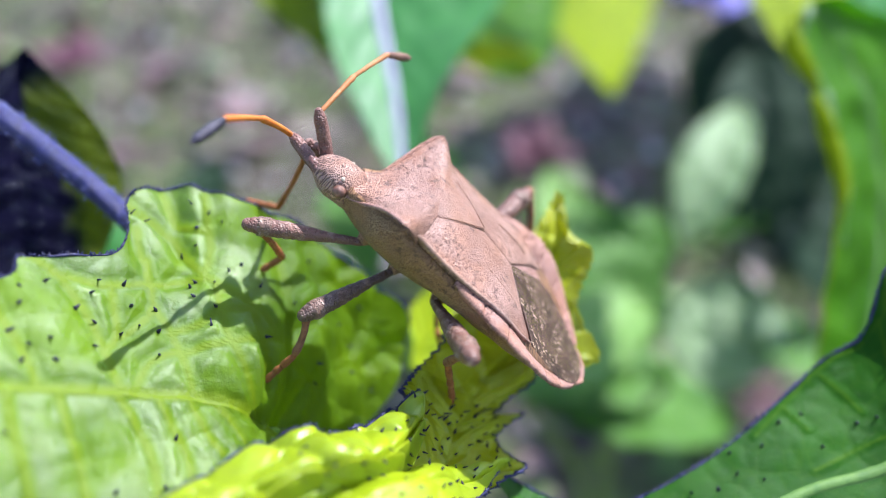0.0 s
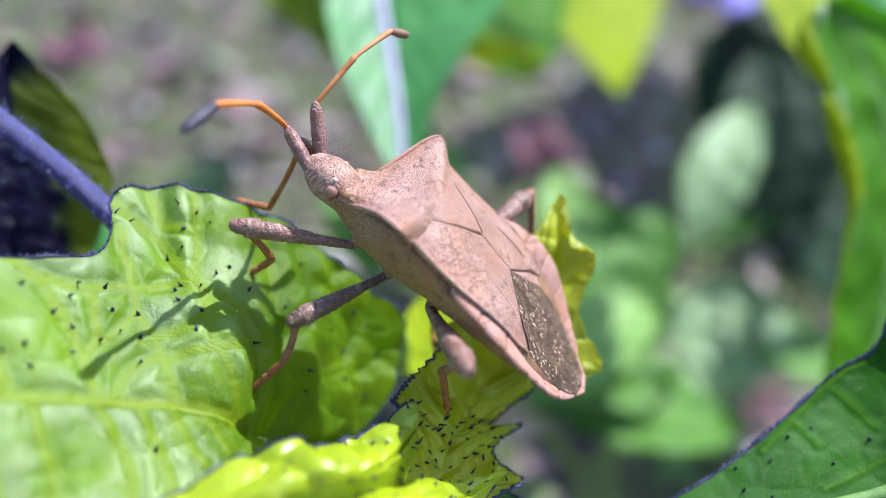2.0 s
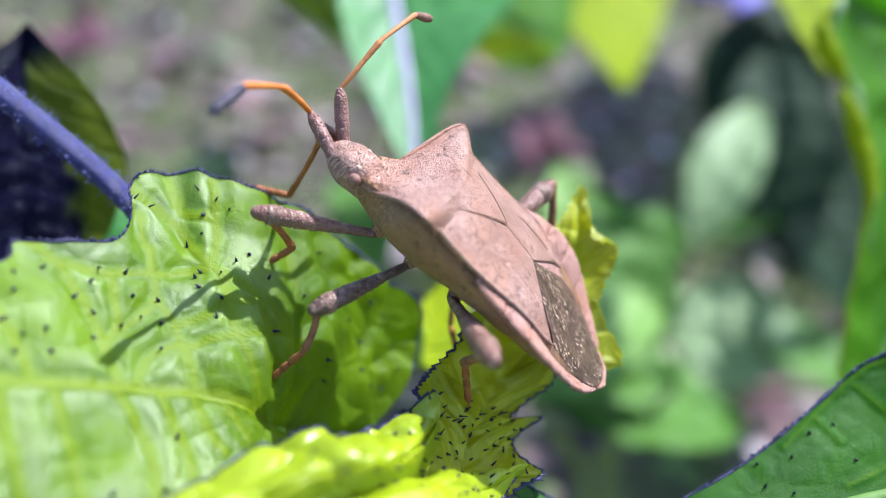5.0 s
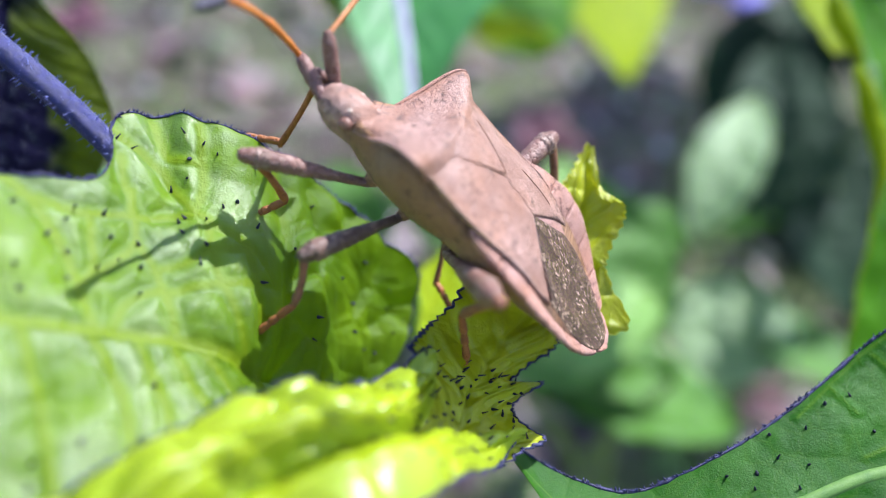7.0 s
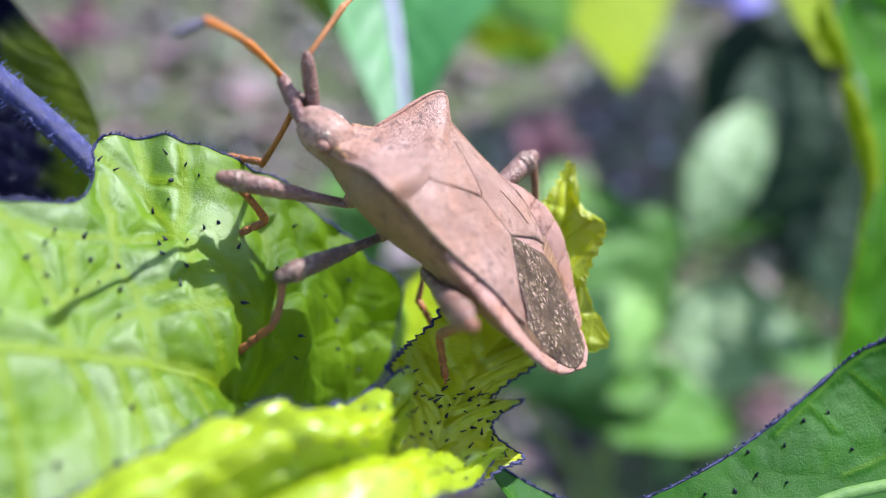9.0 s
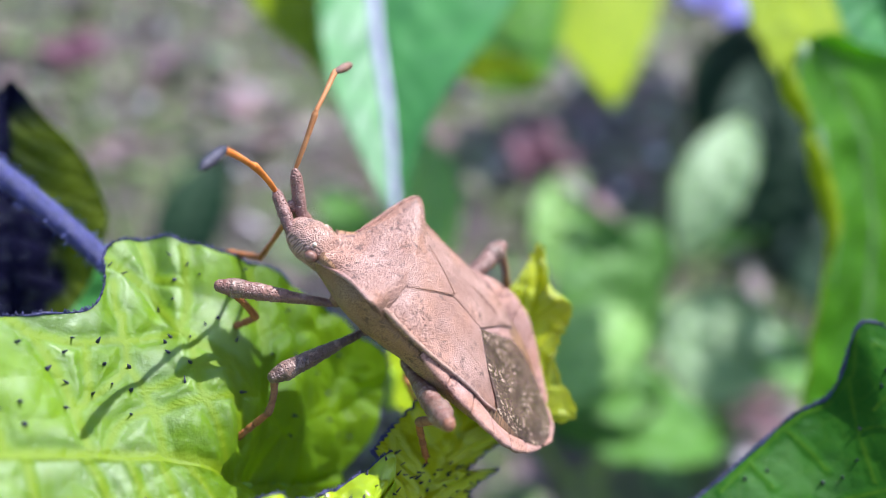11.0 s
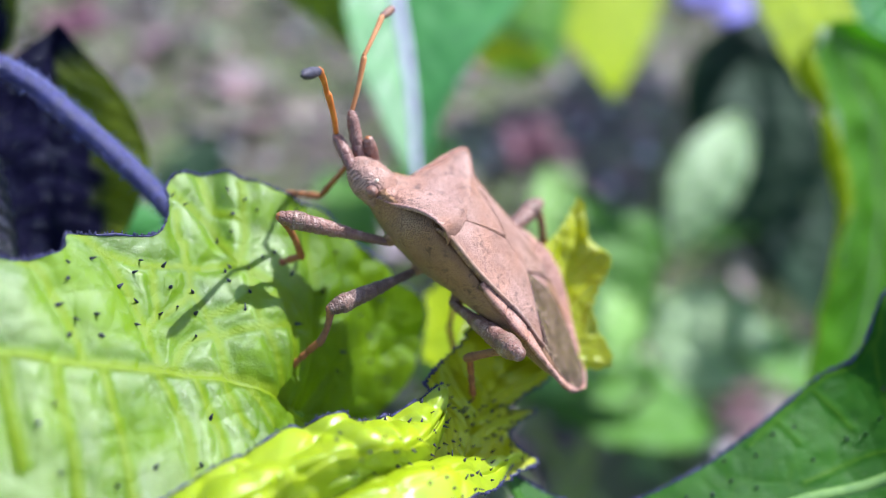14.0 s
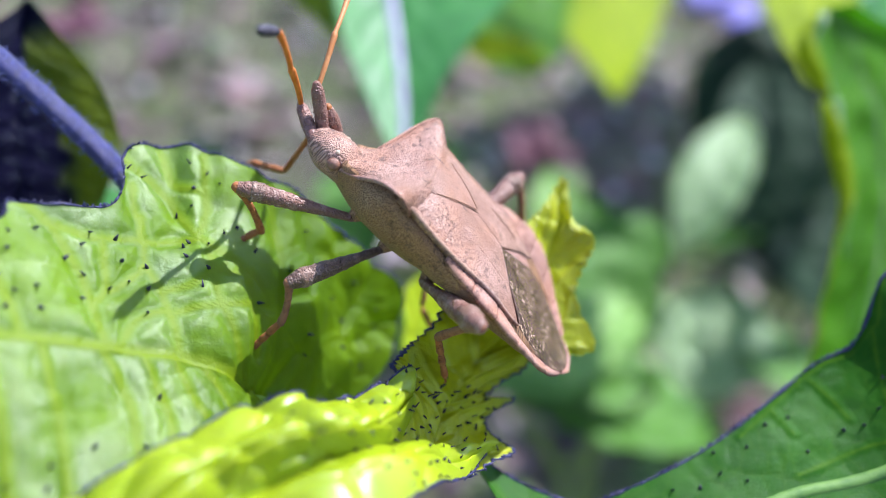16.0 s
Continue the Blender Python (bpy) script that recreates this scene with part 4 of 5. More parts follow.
for k, (x, y) in enumerate(((71, 332), (66, 378), (115, 421), (125, 394), (50, 283), (73, 269), (128, 227), (58, 185), (25, 305), (11, 363), (-80, 450), (-173, 445), (-151, 342), (-90, 283), (73, 238), (56, 216), (46, 311), (150, 403), (96, 300), (88, 350), (104, 262))):
    pebble(x, y, 2.6 + 1.4 * ((k * 37) % 10) / 10, k)

# the plant that carries the bug
host = plant("leafy_plant", "lime-green leafy plant with nibbled bristly leaves", [(-26, 4, -4), (-27, 6, 40), (-25, 8, 90), (-23, 10, 120), (-21, 14, 141)], (3.2, 1.2))
nibbled = Blade(**NIBBLED, quilt=0.50, wave=0.2, bubble=0.08, cell=0.7, seed=2, bulge=(0.70, -0.25, 1.0, 2.6), pucker=(0.74, 0.80, 0.36), network=UPPER_VEINS + FINE_VEINS + LOWER_VEINS + LOBE_VEINS)
leaf = nibbled.mesh("leaf_blade", LIME, host, "large bright lime-green leaf, quilted between the veins, its edge nibbled away", 300, 75, 0.14)
nibbled.rib_tube(leaf, RIB_GREEN, 0.30, 0.16, 0.07, 1.0, 0.95)
nibbled.edging(leaf, (-1,), 0.05, 420, 0.28, (0.1, 0.98))
nibbled.bristles(leaf, 24, (0.2, 0.62), (-0.96, -0.15), 0.17, 0.26, 5)
nibbled.bristles(leaf, 32, (0.58, 0.95), (-0.97, -0.25), 0.16, 0.26, 7)
nibbled.bristles(leaf, 9, (0.15, 0.6), (0.1, 0.8), 0.16, 0.28, 6)
petiole(host, [(-21, 14, 141), (-20.5, 15.5, 143), (-19.2, 16.5, 144.2)], 0.6, 0.45)

folded = Blade(**FOLDED, veins=5.0, slant=0.3, quilt=0.55, wave=0.5, cup=-0.8, bubble=0.75, cell=0.46, seed=4)
leaf = folded.mesh("folded_blade", YOUNG, host, "glossy yellow-green young leaf lobe, folded over", 140, 26, 0.14)
folded.edging(leaf, (-1,), 0.06, 160, 0.25, (0.05, 1.0))
folded.bristles(leaf, 26, (0.45, 0.98), (-0.9, 0.9), 0.11, 0.2, 8)
lower = Blade(**LOWER, veins=5.0, slant=0.3, quilt=0.2, wave=0.4, cup=-0.3, bubble=0.3, cell=0.4, seed=6)
leaf = lower.mesh("lower_blade", YOUNG, host, "sunlit yellow lobe below the fold", 120, 22, 0.14)
lower.edging(leaf, (1,), 0.06, 120, 0.25, (0.2, 1.0))
lower.bristles(leaf, 22, (0.5, 0.98), (-0.9, 0.9), 0.11, 0.2, 9)
petiole(host, [(-22, 11, 128), (-16, 10, 133), (-11.5, 11.5, 137.5), (-9.0, 12.2, 138.6)], 0.6, 0.4)
curled = Blade(**CURLED, veins=8.0, slant=0.8, quilt=0.25, wave=0.55, teeth=0.26, tooth_count=52, cup=0.2, bubble=0.3, cell=0.45, seed=8)
leaf = curled.mesh("curled_blade", CURL, host, "crumpled yellow-green leaf with ragged dark-edged lobes", 220, 32, 0.13)
curled.edging(leaf, (-1, 1), 0.06, 200, 0.22, (0.0, 0.56))
curled.bristles(leaf, 60, (0.02, 0.36), (-0.8, 0.9), 0.12, 0.3, 12)
behind = Blade(**BEHIND, veins=5.0, slant=1.0, quilt=0.2, wave=0.3, seed=9)
behind.mesh("young_blade", FAR_GOLD, host, "small yellow-green leaf behind the hind leg", 50, 12, 0.13)
petiole(host, [(-22, 11, 128), (-10, 24, 130), (-3, 33, 131), BEHIND["rib"][0]], 0.6, 0.4)
corner = Blade(**CORNER, quilt=0.05, wave=0.12, bubble=0.06, cell=0.6, seed=10, network=CORNER_VEINS)
leaf = swaying = corner.mesh("corner_blade", DEEP, host, "deep green leaf with a bristly dark edge", 200, 50, 0.16)
corner.rib_tube(leaf, RIB_DARK, 0.2, 0.4, 0.1, 1.0, 0.8)
corner.edging(leaf, (-1,), 0.075, 260, 0.3)
corner.bristles(leaf, 20, (0.3, 0.95), (-0.92, -0.1), 0.17, 0.26, 14)
petiole(host, [(-24, 9, 110), (-14, 12, 118), (-6, 18, 126), (1.5, 24.5, 131.0)], 0.9, 0.5)
olive = Blade(**OLIVE, veins=9.0, slant=1.5, quilt=0.1, wave=0.6, seed=12)
olive.mesh("olive_blade", OLIVE_MAT, host, "dull olive leaf, blackened and shiny along one half", 90, 24, 0.14)
petiole(host, [(-26, 9, 110), (-27, 22, 120), (-25, 32, 125), OLIVE["rib"][-1]], 0.8, 0.4)
strip = Blade(**STRIP, veins=12.0, slant=1.4, quilt=0.45, wave=0.5, seed=14)
leaf = strip.mesh("wilted_blade", BLACKENED, host, "shiny blackish-purple wilted leaf, folded along its yellow rib", 90, 20, 0.14)
strip.rib_tube(leaf, YELLOW_RIB, 0.2, 0.38, 0.0, 1.0, 0.0, "dull yellow rib")
petiole(host, [(-25, 8, 90), (-29, 14, 125), STRIP["rib"][-1]], 0.9, 0.4, RIB_PURPLE)
under = Blade(**UNDER, veins=7.0, slant=1.5, quilt=0.2, wave=0.4, seed=13)
under.mesh("lower_leaf", GLOSSY, host, "dark green leaf below the nibbled one", 60, 14, 0.14)
petiole(host, [(-26, 9, 110), (-27, 16, 116), (-26, 20, 120), UNDER["rib"][0]], 0.8, 0.4)
darktop = Blade(**DARKTOP, veins=9.0, slant=1.5, quilt=0.3, wave=0.5, seed=15)
darktop.mesh("dark_blade", OLIVE_MAT, host, "dark leaf tip behind the purple stem", 40, 12, 0.14)
ARCH = [(-25.8, 33.3, 145.5), (-25.4, 33.8, 145.9), (-24.5, 34.0, 145.8), (-23.4, 33.9, 145.4), (-22.1, 33.6, 144.8), (-20.4, 33.0, 143.6), (-18.3, 32.2, 142.1), (-16.4, 31.4, 140.6), (-14.9, 30.6, 139.2)]
path = [spline(ARCH, i / 60) for i in range(61)]
arch = part("purple_stem", tube(path, [0.50 + 0.10 * math.sin(i / 60 * 3.1) for i in range(61)], 14, 0.06), RIB_PURPLE, host, "thick bluish-purple downy stem, arching over")
rnd = random.Random(21)
bm = bmesh.new()
for _ in range(500):
    i = rnd.randrange(0, 60)
    ahead = (path[i + 1] - path[i]).normalized()
    way = Vector((rnd.gauss(0, 1), rnd.gauss(0, 1), rnd.gauss(0.3, 1)))
    way = (way - ahead * way.dot(ahead)).normalized()
    root_at = path[i].lerp(path[i + 1], rnd.random()) + way * 0.5
    sweep(bm, [root_at, root_at + way * rnd.uniform(0.2, 0.42) + ahead * rnd.uniform(-0.1, 0.15)], [0.022, 0.006], 3)
tagged(part("stem_down", bm, DOWN, arch, "fine pale down on the stem"), kind="stuff")
petiole(host, [(-23, 10, 120), (-20, 22, 128), (-15, 29, 134), ARCH[-1]], 0.6, 0.5, RIB_PURPLE)

# the neighbours
second = plant("tall_plant", "tall green plant with upright leaves", [(62, 62, -4), (62, 64, 40), (60, 66, 90), (56, 66, 118), (50, 62, 124)], (3.5, 1.0))
upright = Blade(**UPRIGHT, veins=9.0, slant=1.8, quilt=0.12, wave=0.5, cup=0.8, seed=16)
leaf = upright.mesh("upright_blade", UPRIGHT_MAT, second, "broad green leaf with pale curled edge", 120, 26, 0.2)
upright.rib_tube(leaf, RIB_DARK, 0.25, 0.5, 0.0, 1.0, 0.8)
roll = [upright.at(i / 50, -1.0) for i in range(51)]
part("curled_edge", tube(roll, [0.10 + 0.65 * abs(math.sin(math.pi * (i - 3) / 18)) ** 1.5 * (i < 40) for i in range(51)], 10, 0.2, 3), FAR_GOLD, leaf, "yellow edge of the leaf, curled over")
inner = [upright.at(i / 50, -0.84) + upright.facing * 0.25 for i in range(3, 40)]
part("turned_edge", tube(inner, [0.06 + 0.42 * max(0.0, math.sin(i * 0.33 + 1.2)) ** 2 for i in range(37)], 10, 0.25, 4), MINT, leaf, "pale underside of the turned edge")
sunlit = Blade(**SUNLIT, veins=7.0, slant=1.5, quilt=0.4, wave=0.6, seed=18)
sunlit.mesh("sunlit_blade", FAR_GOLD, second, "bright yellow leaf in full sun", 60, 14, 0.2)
bluish = Blade(**BLUISH, veins=7.0, slant=1.5, quilt=0.4, wave=0.6, seed=19)
bluish.mesh("bluish_blade", GLOSSY, second, "blue-green leaf catching the sky", 50, 14, 0.2)
third = plant("hanging_plant", "plant with drooping green and golden leaves", [(-165, 110, -4), (-160, 105, 90), (-120, 95, 200), (-60, 85, 235), (-6, 74, 215)], (4.0, 1.0))
hanging = Blade(**HANGING, veins=8.0, slant=1.8, quilt=0.12, wave=0.2, seed=20)
leaf = hanging.mesh("hanging_blade", GLOSSY, third, "drooping blue-green leaf with a pale midrib", 100, 24, 0.2)
hanging.rib_tube(leaf, RIB_GREY, 0.9, 0.5, 0.0, 1.0, 0.2, "thick pale lilac midrib")
golden = Blade(**GOLDEN, veins=8.0, slant=1.8, quilt=0.3, wave=0.6, seed=22)
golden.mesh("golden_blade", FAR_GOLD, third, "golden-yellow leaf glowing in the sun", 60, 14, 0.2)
shaded = Blade(**SHADED, veins=8.0, slant=1.8, quilt=0.5, wave=0.8, seed=24)
shaded.mesh("shaded_blade", UPRIGHT_MAT, third, "green leaf in the second row", 60, 16, 0.25)
# separate yellow blade added for the light on the green leaf's end
glowing = Blade(**GLOWING, veins=6.0, slant=1.5, quilt=0.2, wave=0.4, seed=25)
glowing.mesh("painted_lit_tip", FAR_GOLD, third, "added yellow blade standing in for the sunlit tip of the green leaf", 40, 10, 0.2)
fourth = plant("back_plant", "plant behind with a yellow leaf", [(170, 180, -4), (168, 180, 90), (140, 178, 190), (80, 172, 225), (42, 160, 185)], (4.0, 1.2))
backlit = Blade(**BACKLIT, veins=8.0, slant=1.8, quilt=0.15, wave=0.4, seed=26)
backlit.mesh("backlit_blade", FAR_GOLD, fourth, "yellow-green leaf tip hanging in the sun", 60, 16, 0.3)

# unseen upper leaves, added out of view to shade the soil behind
for k, (x, y, z, long, wide, turn) in enumerate(((150, 400, 196, 110, 70, 60), (205, 450, 198, 120, 70, 100), (195, 370, 192, 110, 66, 140), (240, 405, 194, 110, 66, 80), (225, 330, 188, 90, 56, 30))):
    axis = Vector((math.cos(radians(turn)), math.sin(radians(turn)), -0.15))
    aside = Vector((-axis.y, axis.x, 0))
    rib = [Vector((x, y, z)) + axis * long * (q - 0.5) + Vector((0, 0, 8 * math.sin(math.pi * q))) for q in (0, 0.25, 0.5, 0.75, 1)]
    high = Blade([r + aside * wide * b for r, b in zip(rib, (0.05, 0.42, 0.5, 0.36, 0.03))], rib, [r - aside * wide * b for r, b in zip(rib, (0.05, 0.42, 0.5, 0.36, 0.03))], veins=8.0, quilt=0.8, wave=2.0, seed=60 + k)
    high.mesh("leaf_blade", FAR_GREEN, fourth, "", 40, 10, 0.3)
    petiole(fourth, [(140, 178, 190), ((140 + rib[0].x) / 2, (178 + rib[0].y) / 2, 200), rib[0]], 1.4, 0.8, STEM_MAT)


def seedling(base, leaves, label):
    """A low plant: a stem from the soil and broad leaves (tip, length, width, heading, droop, material)."""
    x, y = base
    top = max(l[0][2] for l in leaves)
    root = plant("seedling", label, [(x, y, -4), (x + 2, y, top * 0.4), (x, y + 1, top * 0.7)], (2.2, 1.0))
    for k, (centre, long, wide, heading, droop, material) in enumerate(leaves):
        turn = Euler((0, radians(droop * (0.6 if droop < 0 else 1.0)), radians(heading))).to_matrix()
        long *= 1.08
        c = Vector(centre)
        rib = [c + turn @ Vector((long * (s - 0.5), 0, 0.12 * long * math.sin(math.pi * s))) for s in (0, 0.25, 0.5, 0.75, 1)]
        bulge = (0.06, 0.42, 0.5, 0.36, 0.03)
        left = [r + turn @ Vector((0, wide * b, 0.1 * wide)) for r, b in zip(rib, bulge)]
        right = [r + turn @ Vector((0, -wide * b, 0.1 * wide)) for r, b in zip(rib, bulge)]
        blade = Blade(left, rib, right, veins=7.0, slant=1.5, quilt=0.012 * wide, wave=0.05 * wide, seed=30 + k)
        blade.mesh("leaf_blade", material, root, "", 40, 10, 0.3)
        petiole(root, [(x, y + 1, top * 0.7 - 2), ((x + rib[0].x) / 2, (y + rib[0].y) / 2, (top * 0.7 + rib[0].z) / 2), rib[0]], 1.0, 0.6, STEM_MAT)
    return root


seedling((75, 150), [((61, 145, 79), 38, 15, 60, -46, MINT), ((70, 146, 64), 16, 9, 20, -10, FAR_GREEN)], "low plant with a pale upright leaf")
seedling((70, 126), [((65, 129, 45), 30, 28, 60, -40, MINT), ((78, 121, 45), 26, 20, 150, -15, FAR_GREEN)], "low plant with a round pale leaf")
seedling((34, 106), [((30, 110, 75), 34, 20, 100, -60, FAR_GREEN), ((40, 124, 70), 24, 16, 60, -50, FAR_GREEN), ((24, 128, 76), 24, 13, 100, -65, FAR_PALE)], "low plant with mid-green leaves")
seedling((24, 84), [((17, 86, 72), 36, 18, 170, 12, FAR_GREEN), ((32, 86, 64), 38, 24, 10, 18, FAR_GREEN), ((25, 90, 77), 26, 16, 40, -20, FAR_PALE)], "low plant with spreading green leaves")
seedling((-4, 132), [((-3, 130, 82), 30, 14, 95, -60, FAR_PALE), ((-21, 140, 66), 26, 14, 120, -50, FAR_GREEN)], "low plant behind the drooping leaf")
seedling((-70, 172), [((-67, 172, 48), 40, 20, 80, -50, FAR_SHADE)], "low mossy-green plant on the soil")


# added plant: its dark leaf colour replaces the shade on the soil
seedling((95, 165), [((78, 165, 78), 50, 26, 80, -55, FAR_SHADE), ((88, 150, 55), 44, 26, 120, -50, FAR_SHADE), ((112, 190, 100), 46, 24, 70, -60, FAR_SHADE)], "added low plant, its leaves coloured dark in place of shade")

# added shrub, dark by colour, covering soil that is only shaded
seedling((118, 190), [((88, 200, 78), 60, 34, 60, -45, FAR_SHADE), ((95, 182, 60), 56, 34, 110, -50, FAR_SHADE), ((82, 160, 48), 50, 30, 150, -40, FAR_SHADE), ((100, 205, 100), 60, 34, 100, -55, FAR_SHADE)], "added leafy shrub, coloured dark where the soil lies in shade")


def flower(base, centre, petals, size, material, label):
    root = plant("flower", label, [(base[0], base[1], -4), (base[0], base[1], centre[2] * 0.5), centre], (1.2, 0.7))
    for k in range(petals):
        bm = bmesh.new()
        blob(bm, (0, 0, 0), (size * 0.55, size * 0.38, size * 0.10), 12, 8)
        turn = Euler((0.25 * math.sin(k * 2.1), -0.5 + 0.2 * math.cos(k * 3.0), 2 * math.pi * k / petals)).to_matrix().to_4x4()
        bmesh.ops.transform(bm, matrix=Matrix.Translation(centre) @ turn @ Matrix.Translation((size * 0.5, 0, 0)), verts=bm.verts)
        part("petal", bm, material, root)
    return root


flower((83, 236), (79, 234, 92), 6, 11, PURPLE_PETAL, "small violet flower among the weeds")
flower((96, 232), (90, 230, 88), 6, 9, PURPLE_PETAL, "small violet flower among the weeds")
flower((30, 224), (30, 222, 40), 6, 16, PINK_PETAL, "dusky pink flower low over the soil")
flower((-96, 180), (-93, 177, 92), 5, 10, PINK_PETAL, "dusky pink flower on a stalk")

# ------------------------------------------------------------------ the bug
# its own space: x towards the head, y to its left, z out of its back, in units of 1.1 mm
GROW = 1.1
XS = (-7.75, -7.3, -6.6, -5.6, -4.6, -3.4, -2.0, -0.5, 1.0, 2.4)
WIDE = (0.25, 1.10, 1.95, 2.92, 3.58, 3.90, 3.74, 3.30, 3.1, 3.1)
RIM = (0.0, 0.12, 0.35, 0.8, 1.25, 1.62, 1.75, 1.75, 1.9, 2.1)
CREST = (0.0, 0.08, 0.22, 0.52, 0.86, 1.32, 1.84, 2.2, 2.42, 2.45)


def curve(x, xs, ys):
    """Smooth interpolation through the stations."""
    i = min(max(int(np.searchsorted(xs, x)) - 1, 0), len(xs) - 2)
    slope = [(ys[k + 1] - ys[k]) / (xs[k + 1] - xs[k]) for k in range(len(xs) - 1)]

    def tangent(k):
        return slope[0] if k == 0 else slope[-1] if k == len(slope) else 0.5 * (slope[k - 1] + slope[k])

    h = xs[i + 1] - xs[i]
    s = min(max((x - xs[i]) / h, 0.0), 1.0)
    return ((2 * s ** 3 - 3 * s ** 2 + 1) * ys[i] + (s ** 3 - 2 * s ** 2 + s) * h * tangent(i) + (3 * s ** 2 - 2 * s ** 3) * ys[i + 1] + (s ** 3 - s ** 2) * h * tangent(i + 1))


def back(x, y):
    """Height of the back at a place."""
    w = curve(x, XS, WIDE)
    s = min(abs(y) / w, 1.15)
    low, high = curve(x, XS, RIM), curve(x, XS, CREST)
    return high + (low - high) * s ** 2.2 - 0.22 * math.exp(-((s - 0.72) / 0.16) ** 2) * float(np.interp(x, (-7, -4, 1), (0.3, 1, 0)))


def plate(name, place, material, parent, label="", lift=0.08, thick=0.16, nu=40, nv=20, height=back):
    """A thin plate that follows the back: place(u, v) gives x and y."""
    bm = bmesh.new()
    grids = []
    for low in (0, 1):
        grid = []
        for i in range(nu + 1):
            row = []
            for j in range(nv + 1):
                u, v = i / nu, j / nv
                x, y = place(u, v)
                edge = min(u, 1 - u, v, 1 - v)
                z = height(x, y) + lift - 0.05 * math.exp(-edge * 26) - (thick if low else 0)
                row.append(bm.verts.new((x, y, z)))
            grid.append(row)
        grids.append(grid)
    top, under = grids
    for i in range(nu):
        for j in range(nv):
            bm.faces.new((top[i][j], top[i + 1][j], top[i + 1][j + 1], top[i][j + 1]))
            bm.faces.new((under[i][j], under[i][j + 1], under[i + 1][j + 1], under[i + 1][j]))
    for i in range(nu):
        bm.faces.new((top[i][0], under[i][0], under[i + 1][0], top[i + 1][0]))
        bm.faces.new((top[i][nv], top[i + 1][nv], under[i + 1][nv], under[i][nv]))
    for j in range(nv):
        bm.faces.new((top[0][j], top[0][j + 1], under[0][j + 1], under[0][j]))
        bm.faces.new((top[nu][j], under[nu][j], under[nu][j + 1], top[nu][j + 1]))
    bmesh.ops.recalc_face_normals(bm, faces=bm.faces)
    return part(name, bm, material, parent, label)


bug = tagged(new("squash_bug"), "brown leaf-footed bug standing on the nibbled leaf", "insect")

HULL_X = (-7.7, -7.2, -6.4, -5.2, -4.0, -2.6, -1.2, 0.2, 1.4, 2.4, 3.2, 4.0, 4.6, 5.2)
HULL_W = (0.2, 0.95, 1.7, 2.65, 3.25, 3.55, 3.4, 3.05, 2.95, 2.9, 2.6, 1.7, 1.25, 0.95)
HULL_T = (0.0, 0.08, 0.28, 0.7, 1.1, 1.45, 1.55, 1.65, 1.8, 1.9, 1.9, 1.15, 0.8, 0.6)
HULL_V = (-0.06, -0.08, -0.12, -0.18, -0.26, -0.42, -0.68, -1.08, -1.4, -1.42, -1.4, -1.22, -1.0, -0.75)


def hull():
    bm = bmesh.new()
    rings, sides = [], 28
    for s in range(61):
        x = -7.7 + 12.9 * s / 60
        w, top, low = (curve(x, HULL_X, h) for h in (HULL_W, HULL_T, HULL_V))
        ring = []
        for k in range(sides + 1):
            a = math.pi * k / sides
            c, d = math.cos(a), math.sin(a)
            y = w * math.copysign(abs(c) ** 1.9, c)
            z = top - (top - low) * d ** 0.85
            crease = 0.05 * math.sin(x * 2 * math.pi / 1.35) * d * (x < 0.5)
            ring.append(bm.verts.new((x, y, z + crease)))
        rings.append(ring)
    for a, b in zip(rings, rings[1:]):
        for k in range(sides):
            bm.faces.new((a[k], b[k], b[k + 1], a[k + 1]))
        bm.faces.new((a[0], a[-1], b[-1], b[0]))
    bm.faces.new(rings[0])
    bm.faces.new(rings[-1])
    bmesh.ops.recalc_face_normals(bm, faces=bm.faces)
    return part("body", bm, CUTICLE_SIDE, bug, "finely pitted brown flanks and underside")


hull()
# back of the abdomen and its flared, banded rim
plate("abdomen_back", lambda u, v: (-7.6 + 10.0 * u, (2 * v - 1) * 0.9 * curve(-7.6 + 10.0 * u, XS, WIDE)), CUTICLE_EDGE, bug, "", -0.04, 0.12, 60, 30)
BANDS = (0.3, -1.15, -2.45, -3.7, -4.9, -6.0, -7.1)
for side in (1, -1):
    for k, (a, b) in enumerate(zip(BANDS, BANDS[1:])):
        plate("rim_plate", lambda u, v, a=a, b=b, side=side: (a - 0.012 + (b - a + 0.024) * u, side * curve(a + (b - a) * u, XS, WIDE) * (0.74 + (0.285 + 0.02 * math.sin(math.pi * u)) * v)), CUTICLE_EDGE, bug, "", 0.035, 0.14, 14, 8)
plate("tail_plate", lambda u, v: (-7.1 - 0.68 * u, (2 * v - 1) * (1.15 - 0.75 * u ** 1.6)), CUTICLE_EDGE, bug, "", 0.035, 0.14, 10, 14)


def costal(x):
    return float(np.interp(x, (-3.9, -3.0, -1.6, 0.0, 1.3, 2.3, 3.0), (2.5, 2.9, 3.08, 3.1, 3.08, 3.05, 3.05)))


def corium(side):
    def place(u, v):
        end = -1.7 - 2.1 * v
        start = 2.3 + 0.75 * v ** 2.4
        x = start + (end - start) * u
        inner = max(0.02, 1.62 * (x - 0.1) / 2.2)
        return x, side * (inner + (costal(x) - inner) * v)
    return place


